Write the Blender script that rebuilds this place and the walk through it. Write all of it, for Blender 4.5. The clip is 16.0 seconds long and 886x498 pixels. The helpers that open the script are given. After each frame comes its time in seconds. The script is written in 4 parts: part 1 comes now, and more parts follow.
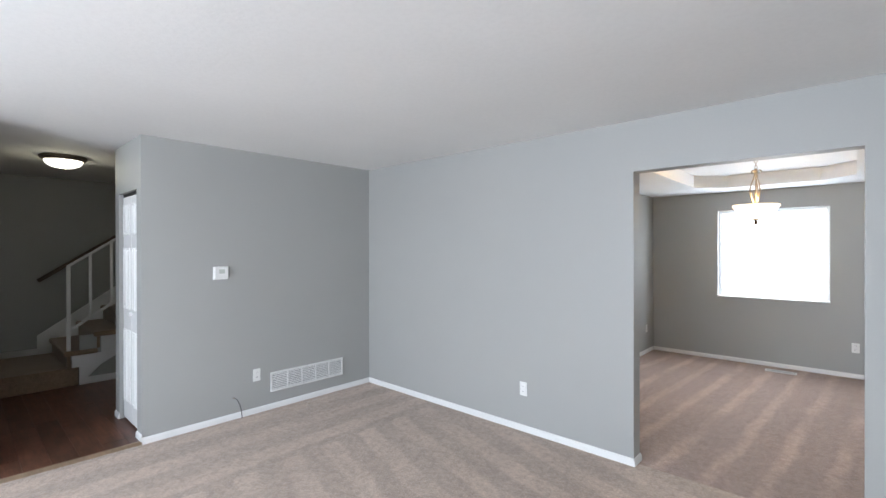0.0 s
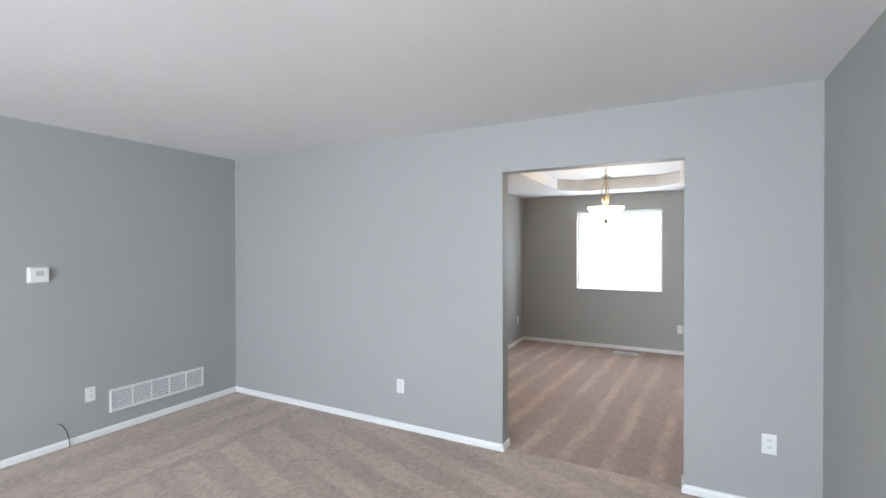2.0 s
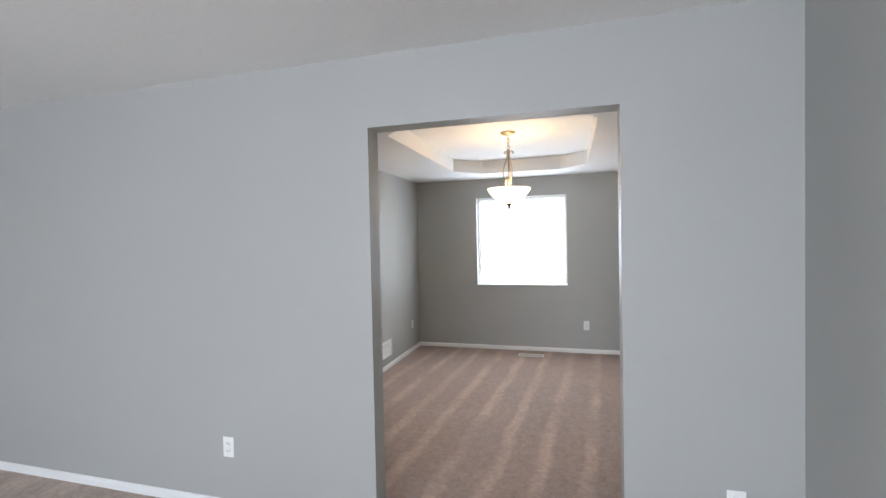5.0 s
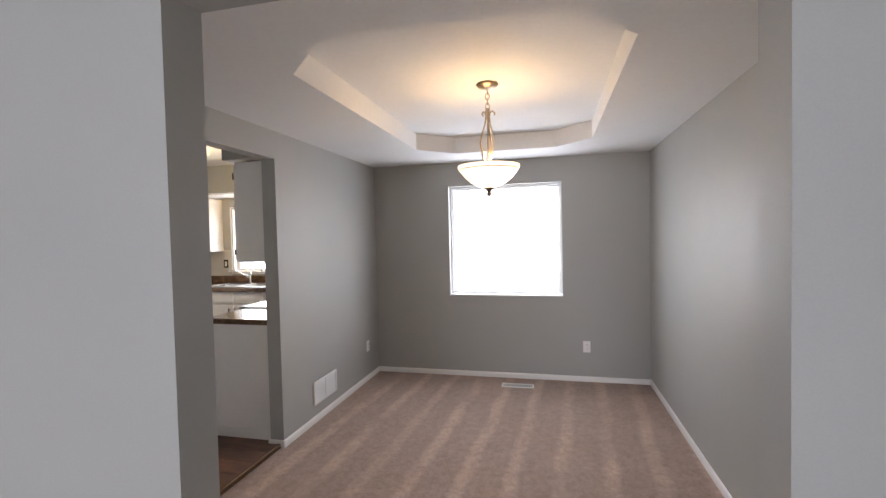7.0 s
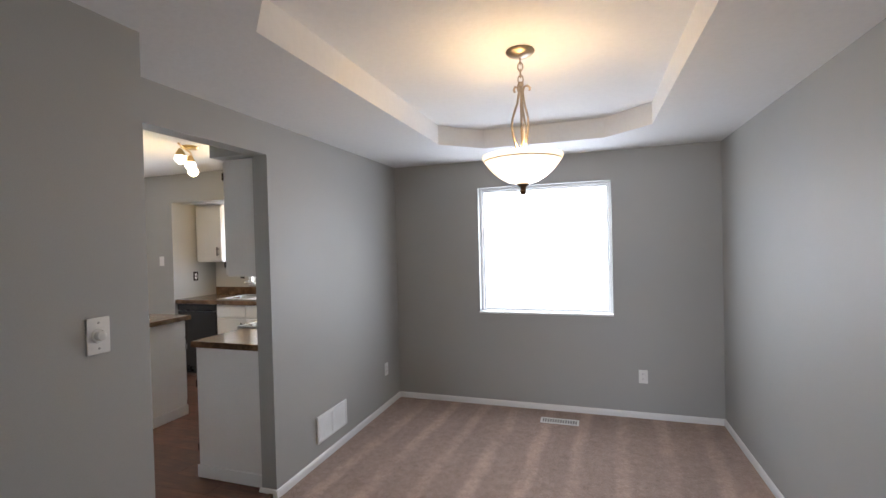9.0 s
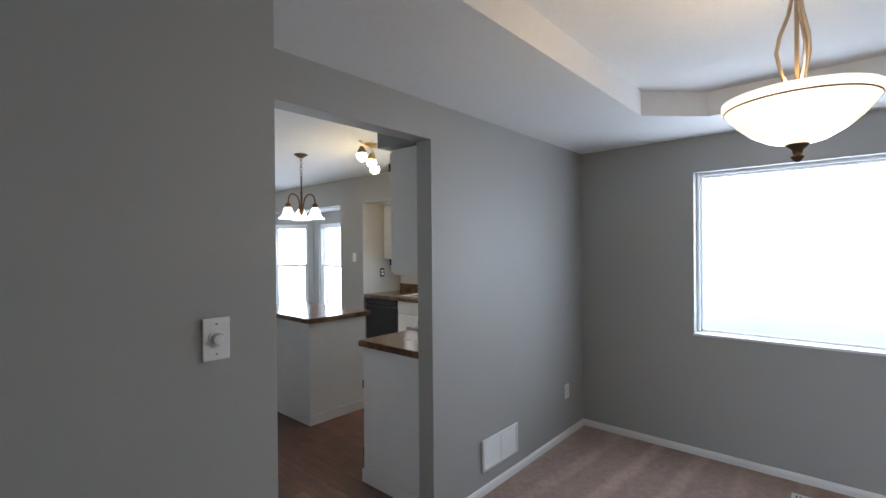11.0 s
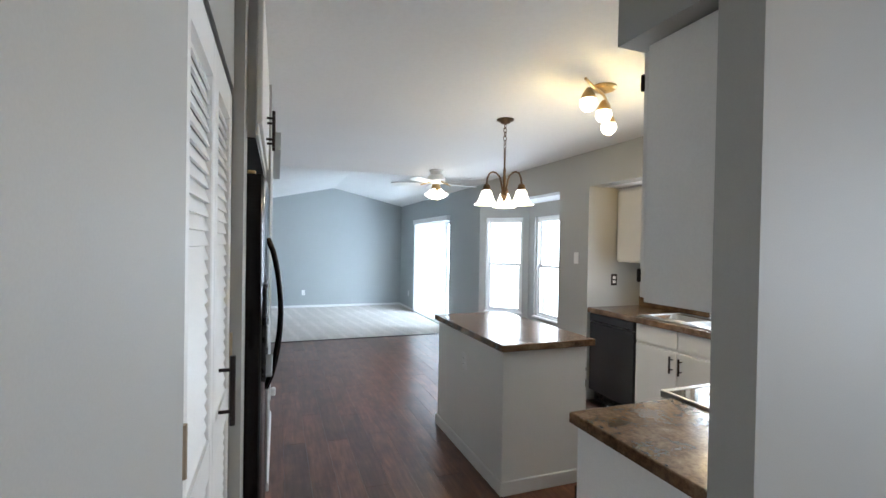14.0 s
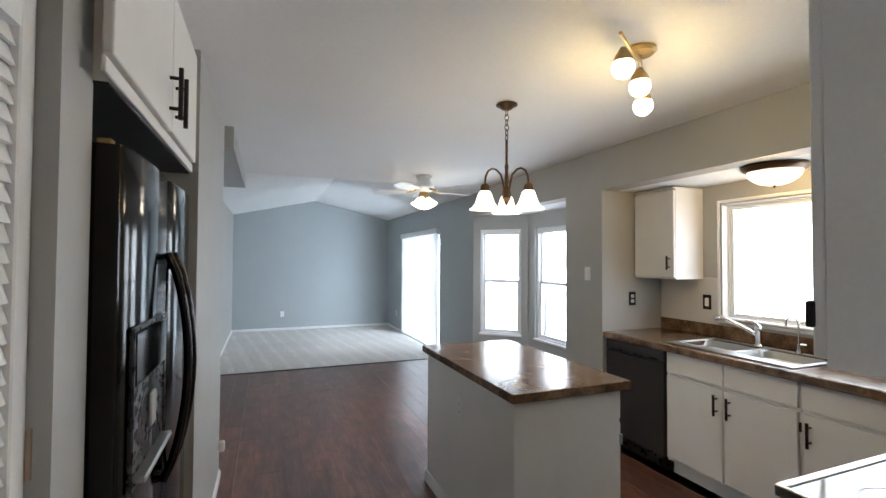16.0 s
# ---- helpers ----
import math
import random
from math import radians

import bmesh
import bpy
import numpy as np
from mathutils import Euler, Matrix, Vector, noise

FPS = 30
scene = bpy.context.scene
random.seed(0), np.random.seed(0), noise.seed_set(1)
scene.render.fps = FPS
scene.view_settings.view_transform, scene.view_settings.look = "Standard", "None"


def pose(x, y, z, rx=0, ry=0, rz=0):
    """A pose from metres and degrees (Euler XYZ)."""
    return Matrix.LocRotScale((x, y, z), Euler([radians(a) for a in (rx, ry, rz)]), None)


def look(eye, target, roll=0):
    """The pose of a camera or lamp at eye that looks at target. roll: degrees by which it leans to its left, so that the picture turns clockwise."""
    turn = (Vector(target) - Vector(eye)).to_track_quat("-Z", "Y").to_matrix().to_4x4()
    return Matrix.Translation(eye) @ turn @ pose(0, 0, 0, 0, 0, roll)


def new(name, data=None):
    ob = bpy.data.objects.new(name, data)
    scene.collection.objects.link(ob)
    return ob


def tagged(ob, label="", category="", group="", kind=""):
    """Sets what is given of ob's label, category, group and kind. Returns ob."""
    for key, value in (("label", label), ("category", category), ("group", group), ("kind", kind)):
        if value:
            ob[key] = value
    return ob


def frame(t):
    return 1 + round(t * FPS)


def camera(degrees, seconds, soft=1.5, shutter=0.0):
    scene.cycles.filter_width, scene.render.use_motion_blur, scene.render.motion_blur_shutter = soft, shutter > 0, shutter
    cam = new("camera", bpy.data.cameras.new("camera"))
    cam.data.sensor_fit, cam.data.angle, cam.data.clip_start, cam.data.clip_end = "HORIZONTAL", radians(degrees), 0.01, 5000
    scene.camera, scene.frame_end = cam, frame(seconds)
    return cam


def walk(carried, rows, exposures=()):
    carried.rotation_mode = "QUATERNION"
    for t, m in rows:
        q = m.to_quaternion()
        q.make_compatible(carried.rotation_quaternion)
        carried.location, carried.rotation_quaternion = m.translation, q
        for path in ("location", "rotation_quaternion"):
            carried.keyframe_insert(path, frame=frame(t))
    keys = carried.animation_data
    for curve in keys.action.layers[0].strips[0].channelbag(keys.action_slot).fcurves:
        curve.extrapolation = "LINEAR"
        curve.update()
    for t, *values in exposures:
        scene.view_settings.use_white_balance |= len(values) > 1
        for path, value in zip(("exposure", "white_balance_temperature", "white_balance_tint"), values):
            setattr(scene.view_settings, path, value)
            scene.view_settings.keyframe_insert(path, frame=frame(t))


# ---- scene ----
cam = camera(89.2, 16.0)
PATH = [
    (0, (0.879, 0.881, 1.535), (-0.473, 2.355, 1.53), -0.1),
    (0.5, (0.875, 0.898, 1.53), (-0.379, 2.456, 1.526), -0.1),
    (1, (0.873, 0.94, 1.536), (-0.28, 2.573, 1.527), -0.1),
    (1.5, (0.894, 0.962, 1.532), (-0.149, 2.668, 1.522), -0.1),
    (2, (0.906, 0.971, 1.528), (-0.034, 2.737, 1.512), -0.1),
    (2.5, (0.908, 0.984, 1.526), (0.05, 2.79, 1.504), -0.2),
    (3, (0.897, 1.028, 1.516), (0.106, 2.865, 1.486), -0.4),
    (3.5, (0.865, 1.193, 1.512), (0.133, 3.054, 1.47), -0.6),
    (4, (0.837, 1.431, 1.518), (0.173, 3.317, 1.473), -0.8),
    (4.5, (0.769, 1.717, 1.508), (0.173, 3.626, 1.464), -1.0),
    (7, (0.541, 3.326, 1.52), (0.074, 5.269, 1.457), -1.3),
    (7.5, (0.517, 3.514, 1.532), (0.066, 5.461, 1.482), -1.2),
    (8, (0.521, 3.669, 1.535), (0.058, 5.615, 1.492), -1.4),
    (10.5, (0.324, 4.311, 1.517), (-0.814, 5.955, 1.506), -0.5),
    (11, (0.263, 4.441, 1.51), (-1.061, 5.94, 1.503), -0.5),
    (11.5, (0.153, 4.581, 1.51), (-1.32, 5.934, 1.508), -0.7),
    (12, (0.017, 4.715, 1.514), (-1.586, 5.911, 1.517), -0.4),
    (12.5, (-0.139, 4.889, 1.511), (-1.846, 5.932, 1.52), -0.5),
    (13, (-0.318, 5.041, 1.492), (-2.113, 5.924, 1.5), -0.3),
    (13.5, (-0.538, 5.178, 1.485), (-2.386, 5.942, 1.487), 0.2),
    (14, (-0.736, 5.268, 1.506), (-2.612, 5.96, 1.485), 1.0),
    (14.5, (-0.959, 5.382, 1.486), (-2.851, 6.029, 1.471), 1.3),
    (15, (-1.147, 5.444, 1.509), (-3.044, 6.079, 1.509), 0.8),
    (15.5, (-1.287, 5.49, 1.486), (-3.171, 6.161, 1.525), 0.8),
    (16, (-1.363, 5.512, 1.503), (-3.224, 6.243, 1.552), 0.3),
]
LIGHT = [(0, 0.23, 6200, 10), (4.5, 0.14, 6250, 10), (7, -0.22, 6600, 17), (8, -0.2, 6550, 17), (10.5, -0.46, 5800, 10), (11.5, -0.5, 5750, 10), (12, -0.34, 5750, 10), (12.5, -0.3, 5850, 10), (13.5, -0.18, 5900, 8), (14.5, -0.17, 6100, 10), (16, -0.53, 6250, 11)]
walk(cam, [(t, look(eye, target, roll)) for t, eye, target, roll in PATH], LIGHT)

# ---- world, daylight and exposure ----
world = bpy.data.worlds.new("overcast_sky")
scene.world = world
world.use_nodes = True
wn = world.node_tree.nodes
sky = wn.new("ShaderNodeTexSky")
sky.sky_type, sky.sun_disc = "NISHITA", False
sky.sun_elevation, sky.sun_rotation = radians(48), radians(150)
world.node_tree.links.new(sky.outputs[0], wn["Background"].inputs[0])
wn["Background"].inputs[1].default_value = 0.12

sun = new("sun", bpy.data.lights.new("sun", "SUN"))
sun.data.energy, sun.data.angle, sun.data.color = 0.8, radians(14), (1.0, 0.97, 0.93)
sun.matrix_world = look((3, -8, 12), (0, 0, 0))


def window_light(name, x, y, z, w, h, rz, watts, color=(0.86, 0.93, 1.02)):
    """Daylight in a window's opening; shines along local -y turned by rz."""
    la = bpy.data.lights.new(name, "AREA")
    la.shape, la.size, la.size_y, la.energy, la.color = "RECTANGLE", w, h, watts, color
    ob = new(name, la)
    ob.matrix_world = pose(x, y, z, 0, 0, rz) @ pose(0, 0, 0, -90, 0, 0)
    return ob


# window_light shines to the south with rz = 0
DAY = 1.0
window_light("daylight_dining", 0.0575, 8.238, 1.445, 1.11, 1.11, 0, 31 * DAY)
window_light("daylight_sink", -3.2, 8.95, 1.52, 1.18, 0.86, 0, 22 * DAY)
window_light("daylight_slider", -9.08, 8.30, 1.0, 1.9, 1.9, 0, 185 * DAY, (0.78, 0.91, 1.05))
window_light("daylight_bay_centre", -5.865, 8.82, 1.22, 0.62, 1.36, 0, 22 * DAY)
window_light("daylight_bay_west", -6.70, 8.50, 1.22, 0.52, 1.36, 45, 18 * DAY)
window_light("daylight_bay_east", -5.03, 8.50, 1.22, 0.52, 1.36, -45, 18 * DAY)
window_light("daylight_living", -0.5, -2.14, 1.4, 2.9, 1.7, 180, 265 * DAY)



def lamp(name, x, y, z, watts, color=(1.0, 0.76, 0.48), r=0.04):
    la = bpy.data.lights.new(name, "POINT")
    la.energy, la.color, la.shadow_soft_size = watts, color, r
    ob = new(name, la)
    ob.location = (x, y, z)
    return ob


WARM = (1.0, 0.76, 0.46)
lamp("bulb_dining_pendant", 0.17, 6.14, 2.0, 13.0, (1.0, 0.64, 0.26), 0.06)
for gx, gy, gz in ((-2.81, 6.88, 2.30), (-2.90, 7.06, 2.28), (-3.02, 7.20, 2.25)):
    lamp("bulb_spot", gx + 0.005, gy, gz - 0.06, 4.2, (1.0, 0.70, 0.26), 0.03)
for a in range(3):
    lamp("bulb_chandelier", -3.72 + 0.145 * math.cos(radians(30.5 + 120 * a)), 6.845 + 0.145 * math.sin(radians(30.5 + 120 * a)), 1.80, 2.2, WARM, 0.03)
lamp("bulb_sink_dome", -3.2, 8.42, 1.99, 15, (1.0, 0.66, 0.26), 0.05)
lamp("bulb_hall_dome", -4.88, 1.62, 2.33, 2.4, (1.0, 0.92, 0.60), 0.05)
lamp("bulb_fan", -6.1, 7.14, 2.0, 6, (1.0, 0.86, 0.66), 0.05)


# ---- materials ----
def shader(name):
    m = bpy.data.materials.new(name)
    m.use_nodes = True
    return m, m.node_tree.nodes, m.node_tree.links, m.node_tree.nodes["Principled BSDF"]


def coords(n, l, scale=(1, 1, 1), rot=0.0):
    g, mp = n.new("ShaderNodeNewGeometry"), n.new("ShaderNodeMapping")
    mp.inputs["Scale"].default_value = scale
    mp.inputs["Rotation"].default_value = (0, 0, radians(rot))
    l.new(g.outputs["Position"], mp.inputs[0])
    return mp.outputs[0]


def noise_node(n, l, vec, scale, detail=4, rough=0.55):
    t = n.new("ShaderNodeTexNoise")
    t.inputs["Scale"].default_value, t.inputs["Detail"].default_value, t.inputs["Roughness"].default_value = scale, detail, rough
    l.new(vec, t.inputs["Vector"])
    return t.outputs["Fac"]


def ramp(n, l, fac, stops):
    r = n.new("ShaderNodeValToRGB")
    e = r.color_ramp.elements
    while len(e) < len(stops):
        e.new(0.5)
    for el, (p, c) in zip(e, stops):
        el.position, el.color = p, (*c, 1)
    l.new(fac, r.inputs[0])
    return r.outputs[0]


def mix(n, l, a, b, fac, mode="MIX"):
    m = n.new("ShaderNodeMix")
    m.data_type, m.blend_type = "RGBA", mode
    for s, v in ((m.inputs[0], fac), (m.inputs[6], a), (m.inputs[7], b)):
        if isinstance(v, (int, float)):
            s.default_value = v
        elif isinstance(v, tuple):
            s.default_value = (*v, 1)
        else:
            l.new(v, s)
    return m.outputs[2]


def bump(n, l, p, height, strength, dist=0.002):
    b = n.new("ShaderNodeBump")
    b.inputs["Strength"].default_value, b.inputs["Distance"].default_value = strength, dist
    l.new(height, b.inputs["Height"])
    l.new(b.outputs[0], p.inputs["Normal"])


def scaled(c, k):
    return tuple(min(1, v * k) for v in c)


def painted(name, color, rough=0.6, spread=0.06, grain=220, relief=0.12, big=1.3, metal=0.0):
    """Paint, plastic or metal with two scales of slight variation."""
    m, n, l, p = shader(name)
    v = coords(n, l)
    a, b = noise_node(n, l, v, big, 3), noise_node(n, l, v, grain, 2)
    c = ramp(n, l, a, ((0.3, scaled(color, 1 - spread)), (0.7, scaled(color, 1 + spread))))
    c = mix(n, l, c, ramp(n, l, b, ((0.35, (0.93, 0.93, 0.93)), (0.65, (1, 1, 1)))), 0.5, "MULTIPLY")
    l.new(c, p.inputs["Base Color"])
    rr = n.new("ShaderNodeMapRange")
    rr.inputs["To Min"].default_value, rr.inputs["To Max"].default_value = max(0.02, rough - 0.06), min(1, rough + 0.06)
    l.new(noise_node(n, l, v, big * 5, 3), rr.inputs[0])
    l.new(rr.outputs[0], p.inputs["Roughness"])
    p.inputs["Metallic"].default_value = metal
    if relief:
        bump(n, l, p, b, relief, 0.001)
    return m


def glow(name, color, strength, base=(0.9, 0.88, 0.82)):
    m, n, l, p = shader(name)
    p.inputs["Base Color"].default_value = (*base, 1)
    p.inputs["Roughness"].default_value = 0.25
    p.inputs["Emission Color"].default_value = (*color, 1)
    p.inputs["Emission Strength"].default_value = strength
    return m


def ceiling_material():
    m, n, l, p = shader("knockdown_ceiling")
    v = coords(n, l)
    a = ramp(n, l, noise_node(n, l, v, 34, 5, 0.6), ((0.40, (0, 0, 0)), (0.56, (1, 1, 1))))
    c = ramp(n, l, noise_node(n, l, v, 0.9, 3), ((0.3, (0.78, 0.78, 0.775)), (0.7, (0.82, 0.82, 0.815))))
    l.new(mix(n, l, c, ramp(n, l, a, ((0, (0.98, 0.98, 0.98)), (1, (1, 1, 1)))), 1.0, "MULTIPLY"), p.inputs["Base Color"])
    p.inputs["Roughness"].default_value = 0.75
    bump(n, l, p, a, 0.16, 0.002)
    return m


def carpet_material(name, base, stripe_rot, stripe_scale, depth, lane=None):
    """Cut pile with vacuum tracks: nap brushed one way and the other."""
    m, n, l, p = shader(name)
    v = coords(n, l)
    warp = noise_node(n, l, v, 1.6, 3)
    sv = coords(n, l, (1, 1, 1), stripe_rot)
    w = n.new("ShaderNodeTexWave")
    w.wave_type, w.bands_direction, w.wave_profile = "BANDS", "X", "SIN"
    w.inputs["Scale"].default_value, w.inputs["Distortion"].default_value = stripe_scale, 1.1
    w.inputs["Detail"].default_value, w.inputs["Detail Scale"].default_value = 3.0, 1.6
    l.new(sv, w.inputs["Vector"])
    wave = w.outputs["Fac"]
    if lane:
        # along one wall the cleaner was pushed parallel to it, up to x = lane
        w2 = n.new("ShaderNodeTexWave")
        w2.wave_type, w2.bands_direction, w2.wave_profile = "BANDS", "X", "SIN"
        w2.inputs["Scale"].default_value, w2.inputs["Distortion"].default_value = 0.85, 0.8
        w2.inputs["Detail"].default_value, w2.inputs["Detail Scale"].default_value = 3.0, 1.6
        l.new(v, w2.inputs["Vector"])
        sep, edge = n.new("ShaderNodeSeparateXYZ"), n.new("ShaderNodeMapRange")
        l.new(v, sep.inputs[0])
        l.new(sep.outputs[0], edge.inputs[0])
        edge.inputs["From Min"].default_value, edge.inputs["From Max"].default_value = lane - 0.02, lane + 0.02
        wave = mix(n, l, w2.outputs["Fac"], wave, edge.outputs[0])
    brushed = ramp(n, l, wave, ((0.38, (0, 0, 0)), (0.68, (1, 1, 1)))) if lane else ramp(n, l, wave, ((0.62, (0, 0, 0)), (0.95, (1, 1, 1))))
    broken = ramp(n, l, noise_node(n, l, coords(n, l, (1.0, 0.55, 1)), 1.9, 4, 0.6), ((0.36, (0.25, 0.25, 0.25)), (0.56, (1, 1, 1))))
    amount = mix(n, l, brushed, broken, 1.0, "MULTIPLY")
    track = mix(n, l, scaled(base, 1 - depth * 0.6), scaled(base, 1 + depth * 1.5), amount)
    patch = ramp(n, l, warp, ((0.3, (0.86, 0.85, 0.84)), (0.7, (1.0, 1.0, 1.0))))
    c = mix(n, l, track, patch, 0.8, "MULTIPLY")
    tuft = noise_node(n, l, v, 95, 4, 0.75)
    c = mix(n, l, c, ramp(n, l, tuft, ((0.3, (0.55, 0.54, 0.53)), (0.7, (1.2, 1.19, 1.18)))), 0.7, "MULTIPLY")
    clump = noise_node(n, l, v, 24, 4, 0.65)
    c = mix(n, l, c, ramp(n, l, clump, ((0.32, (0.74, 0.72, 0.71)), (0.62, (1.05, 1.05, 1.05)))), 0.85, "MULTIPLY")
    l.new(c, p.inputs["Base Color"])
    p.inputs["Roughness"].default_value = 0.95
    p.inputs["Sheen Weight"].default_value = 0.25
    bump(n, l, p, tuft, 0.9, 0.006)
    return m


def plank_material():
    m, n, l, p = shader("dark_wood_plank")
    v = coords(n, l, (1.2, 14, 1))
    oi = n.new("ShaderNodeObjectInfo")
    add = n.new("ShaderNodeVectorMath")
    add.operation = "ADD"
    sc = n.new("ShaderNodeVectorMath")
    sc.operation = "SCALE"
    cmb = n.new("ShaderNodeCombineXYZ")
    for i in range(3):
        l.new(oi.outputs["Random"], cmb.inputs[i])
    l.new(cmb.outputs[0], sc.inputs[0])
    sc.inputs["Scale"].default_value = 31.0
    l.new(v, add.inputs[0])
    l.new(sc.outputs[0], add.inputs[1])
    g = noise_node(n, l, add.outputs[0], 3.0, 8, 0.65)
    c = ramp(n, l, g, ((0.25, (0.055, 0.023, 0.014)), (0.5, (0.118, 0.054, 0.034)), (0.78, (0.20, 0.10, 0.064))))
    tone = ramp(n, l, oi.outputs["Random"], ((0.0, (0.72, 0.7, 0.7)), (1.0, (1.25, 1.2, 1.2))))
    c = mix(n, l, c, tone, 1.0, "MULTIPLY")
    cloud = ramp(n, l, noise_node(n, l, coords(n, l, (1.0, 2.0, 1.0)), 5.0, 5, 0.6), ((0.35, (0.58, 0.55, 0.53)), (0.65, (1.3, 1.25, 1.22))))
    l.new(mix(n, l, c, cloud, 0.8, "MULTIPLY"), p.inputs["Base Color"])
    rr = n.new("ShaderNodeMapRange")
    rr.inputs["To Min"].default_value, rr.inputs["To Max"].default_value = 0.24, 0.40
    l.new(g, rr.inputs[0])
    l.new(rr.outputs[0], p.inputs["Roughness"])
    bump(n, l, p, g, 0.12, 0.001)
    return m


def laminate_material():
    m, n, l, p = shader("brown_stone_laminate")
    v = coords(n, l)
    a, b, c3 = noise_node(n, l, v, 9, 7, 0.65), noise_node(n, l, v, 60, 4, 0.7), noise_node(n, l, v, 3.2, 3)
    c = ramp(n, l, a, ((0.28, (0.045, 0.026, 0.017)), (0.48, (0.15, 0.092, 0.056)), (0.62, (0.235, 0.158, 0.102)), (0.8, (0.33, 0.25, 0.18))))
    c = mix(n, l, c, ramp(n, l, b, ((0.4, (0.6, 0.57, 0.54)), (0.58, (1.08, 1.06, 1.03)))), 0.75, "MULTIPLY")
    c = mix(n, l, c, ramp(n, l, c3, ((0.35, (0.72, 0.69, 0.66)), (0.65, (1.08, 1.06, 1.04)))), 0.7, "MULTIPLY")
    l.new(c, p.inputs["Base Color"])
    p.inputs["Roughness"].default_value = 0.17
    bump(n, l, p, b, 0.03, 0.0005)
    return m


def glass_material():
    m, n, l, p = shader("window_glass")
    p.inputs["Base Color"].default_value = (0.97, 0.99, 0.98, 1)
    p.inputs["Transmission Weight"].default_value, p.inputs["Roughness"].default_value, p.inputs["IOR"].default_value = 1.0, 0.0, 1.15
    return m


WALL = painted("grey_wall_paint", (0.370, 0.373, 0.359), 0.55, 0.025, 260, 0.10, 0.8)
# bluer than WALL, for the family room's west and north walls
FAMILYWALL = painted("blue_grey_wall", (0.375, 0.405, 0.41), 0.5, 0.025, 260, 0.10, 0.8)
CEIL = ceiling_material()
WHITE = painted("white_trim_paint", (0.78, 0.78, 0.77), 0.35, 0.02, 160, 0.04, 2.5)
CABWHITE = painted("white_cabinet_paint", (0.74, 0.735, 0.715), 0.38, 0.025, 150, 0.05, 3.0)
PLASTIC = painted("white_plastic", (0.80, 0.80, 0.78), 0.3, 0.015, 90, 0.0, 6.0)
VINYL = painted("white_vinyl", (0.80, 0.81, 0.82), 0.4, 0.015, 90, 0.0, 4.0)
GREYFILL = painted("shadowed_duct", (0.22, 0.22, 0.22), 0.7, 0.2, 60, 0.0, 8.0)
BLACKMETAL = painted("oil_rubbed_bronze", (0.028, 0.022, 0.020), 0.35, 0.2, 120, 0.05, 9.0, 0.7)
BRONZE = painted("antique_bronze", (0.13, 0.078, 0.042), 0.34, 0.15, 80, 0.06, 12.0, 0.9)
BRASS = painted("aged_brass", (0.52, 0.37, 0.17), 0.3, 0.12, 80, 0.04, 12.0, 0.9)
NICKEL = painted("champagne_nickel", (0.46, 0.37, 0.27), 0.32, 0.12, 90, 0.04, 12.0, 0.85)
CHROME = painted("brushed_chrome", (0.72, 0.72, 0.72), 0.14, 0.05, 140, 0.0, 10.0, 1.0)
STEEL = painted("stainless_steel", (0.42, 0.42, 0.41), 0.38, 0.06, 300, 0.03, 8.0, 1.0)
BLACKSTEEL = painted("black_stainless", (0.018, 0.0165, 0.0165), 0.10, 0.05, 260, 0.0, 0.4, 0.85)
BLACKPLASTIC = painted("black_plastic", (0.012, 0.012, 0.013), 0.28, 0.2, 120, 0.0, 6.0)
COOKGLASS = painted("black_ceramic_glass", (0.01, 0.01, 0.011), 0.05, 0.1, 60, 0.0, 3.0)
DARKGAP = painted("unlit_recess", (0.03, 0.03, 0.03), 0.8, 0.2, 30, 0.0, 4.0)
BACKSPLASH = painted("white_wall_panel", (0.58, 0.56, 0.52), 0.3, 0.03, 90, 0.04, 2.0)
ISLANDPAINT = painted("pale_grey_island_paint", (0.78, 0.775, 0.75), 0.45, 0.025, 180, 0.08, 1.2)
DISHSTEEL = painted("dark_grey_stainless", (0.028, 0.028, 0.031), 0.3, 0.03, 260, 0.0, 0.5, 0.2)
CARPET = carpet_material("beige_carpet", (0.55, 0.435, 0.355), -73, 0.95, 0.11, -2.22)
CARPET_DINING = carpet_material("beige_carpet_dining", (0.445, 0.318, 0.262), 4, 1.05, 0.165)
CARPET_FAMILY = carpet_material("pale_carpet_family", (0.62, 0.58, 0.54), 82, 1.3, 0.08)
CARPET_STAIR = carpet_material("brown_stair_carpet", (0.30, 0.22, 0.15), 30, 1.2, 0.06)
PLANK = plank_material()
LAMINATE = laminate_material()
GLASS = glass_material()
BLINDWHITE = painted("white_blind_slat", (0.82, 0.83, 0.83), 0.45, 0.02, 60, 0.0, 4.0)


def sheer_material():
    m, n, l, p = shader("sheer_blind_vane")
    tr, df, mx = n.new("ShaderNodeBsdfTranslucent"), n.new("ShaderNodeBsdfDiffuse"), n.new("ShaderNodeMixShader")
    c = ramp(n, l, noise_node(n, l, coords(n, l, (1, 1, 0.2)), 30, 3), ((0.3, (0.82, 0.83, 0.83)), (0.7, (0.9, 0.9, 0.9))))
    l.new(c, tr.inputs[0])
    l.new(c, df.inputs[0])
    mx.inputs[0].default_value = 0.6
    l.new(df.outputs[0], mx.inputs[1])
    l.new(tr.outputs[0], mx.inputs[2])
    l.new(mx.outputs[0], n["Material Output"].inputs[0])
    return m


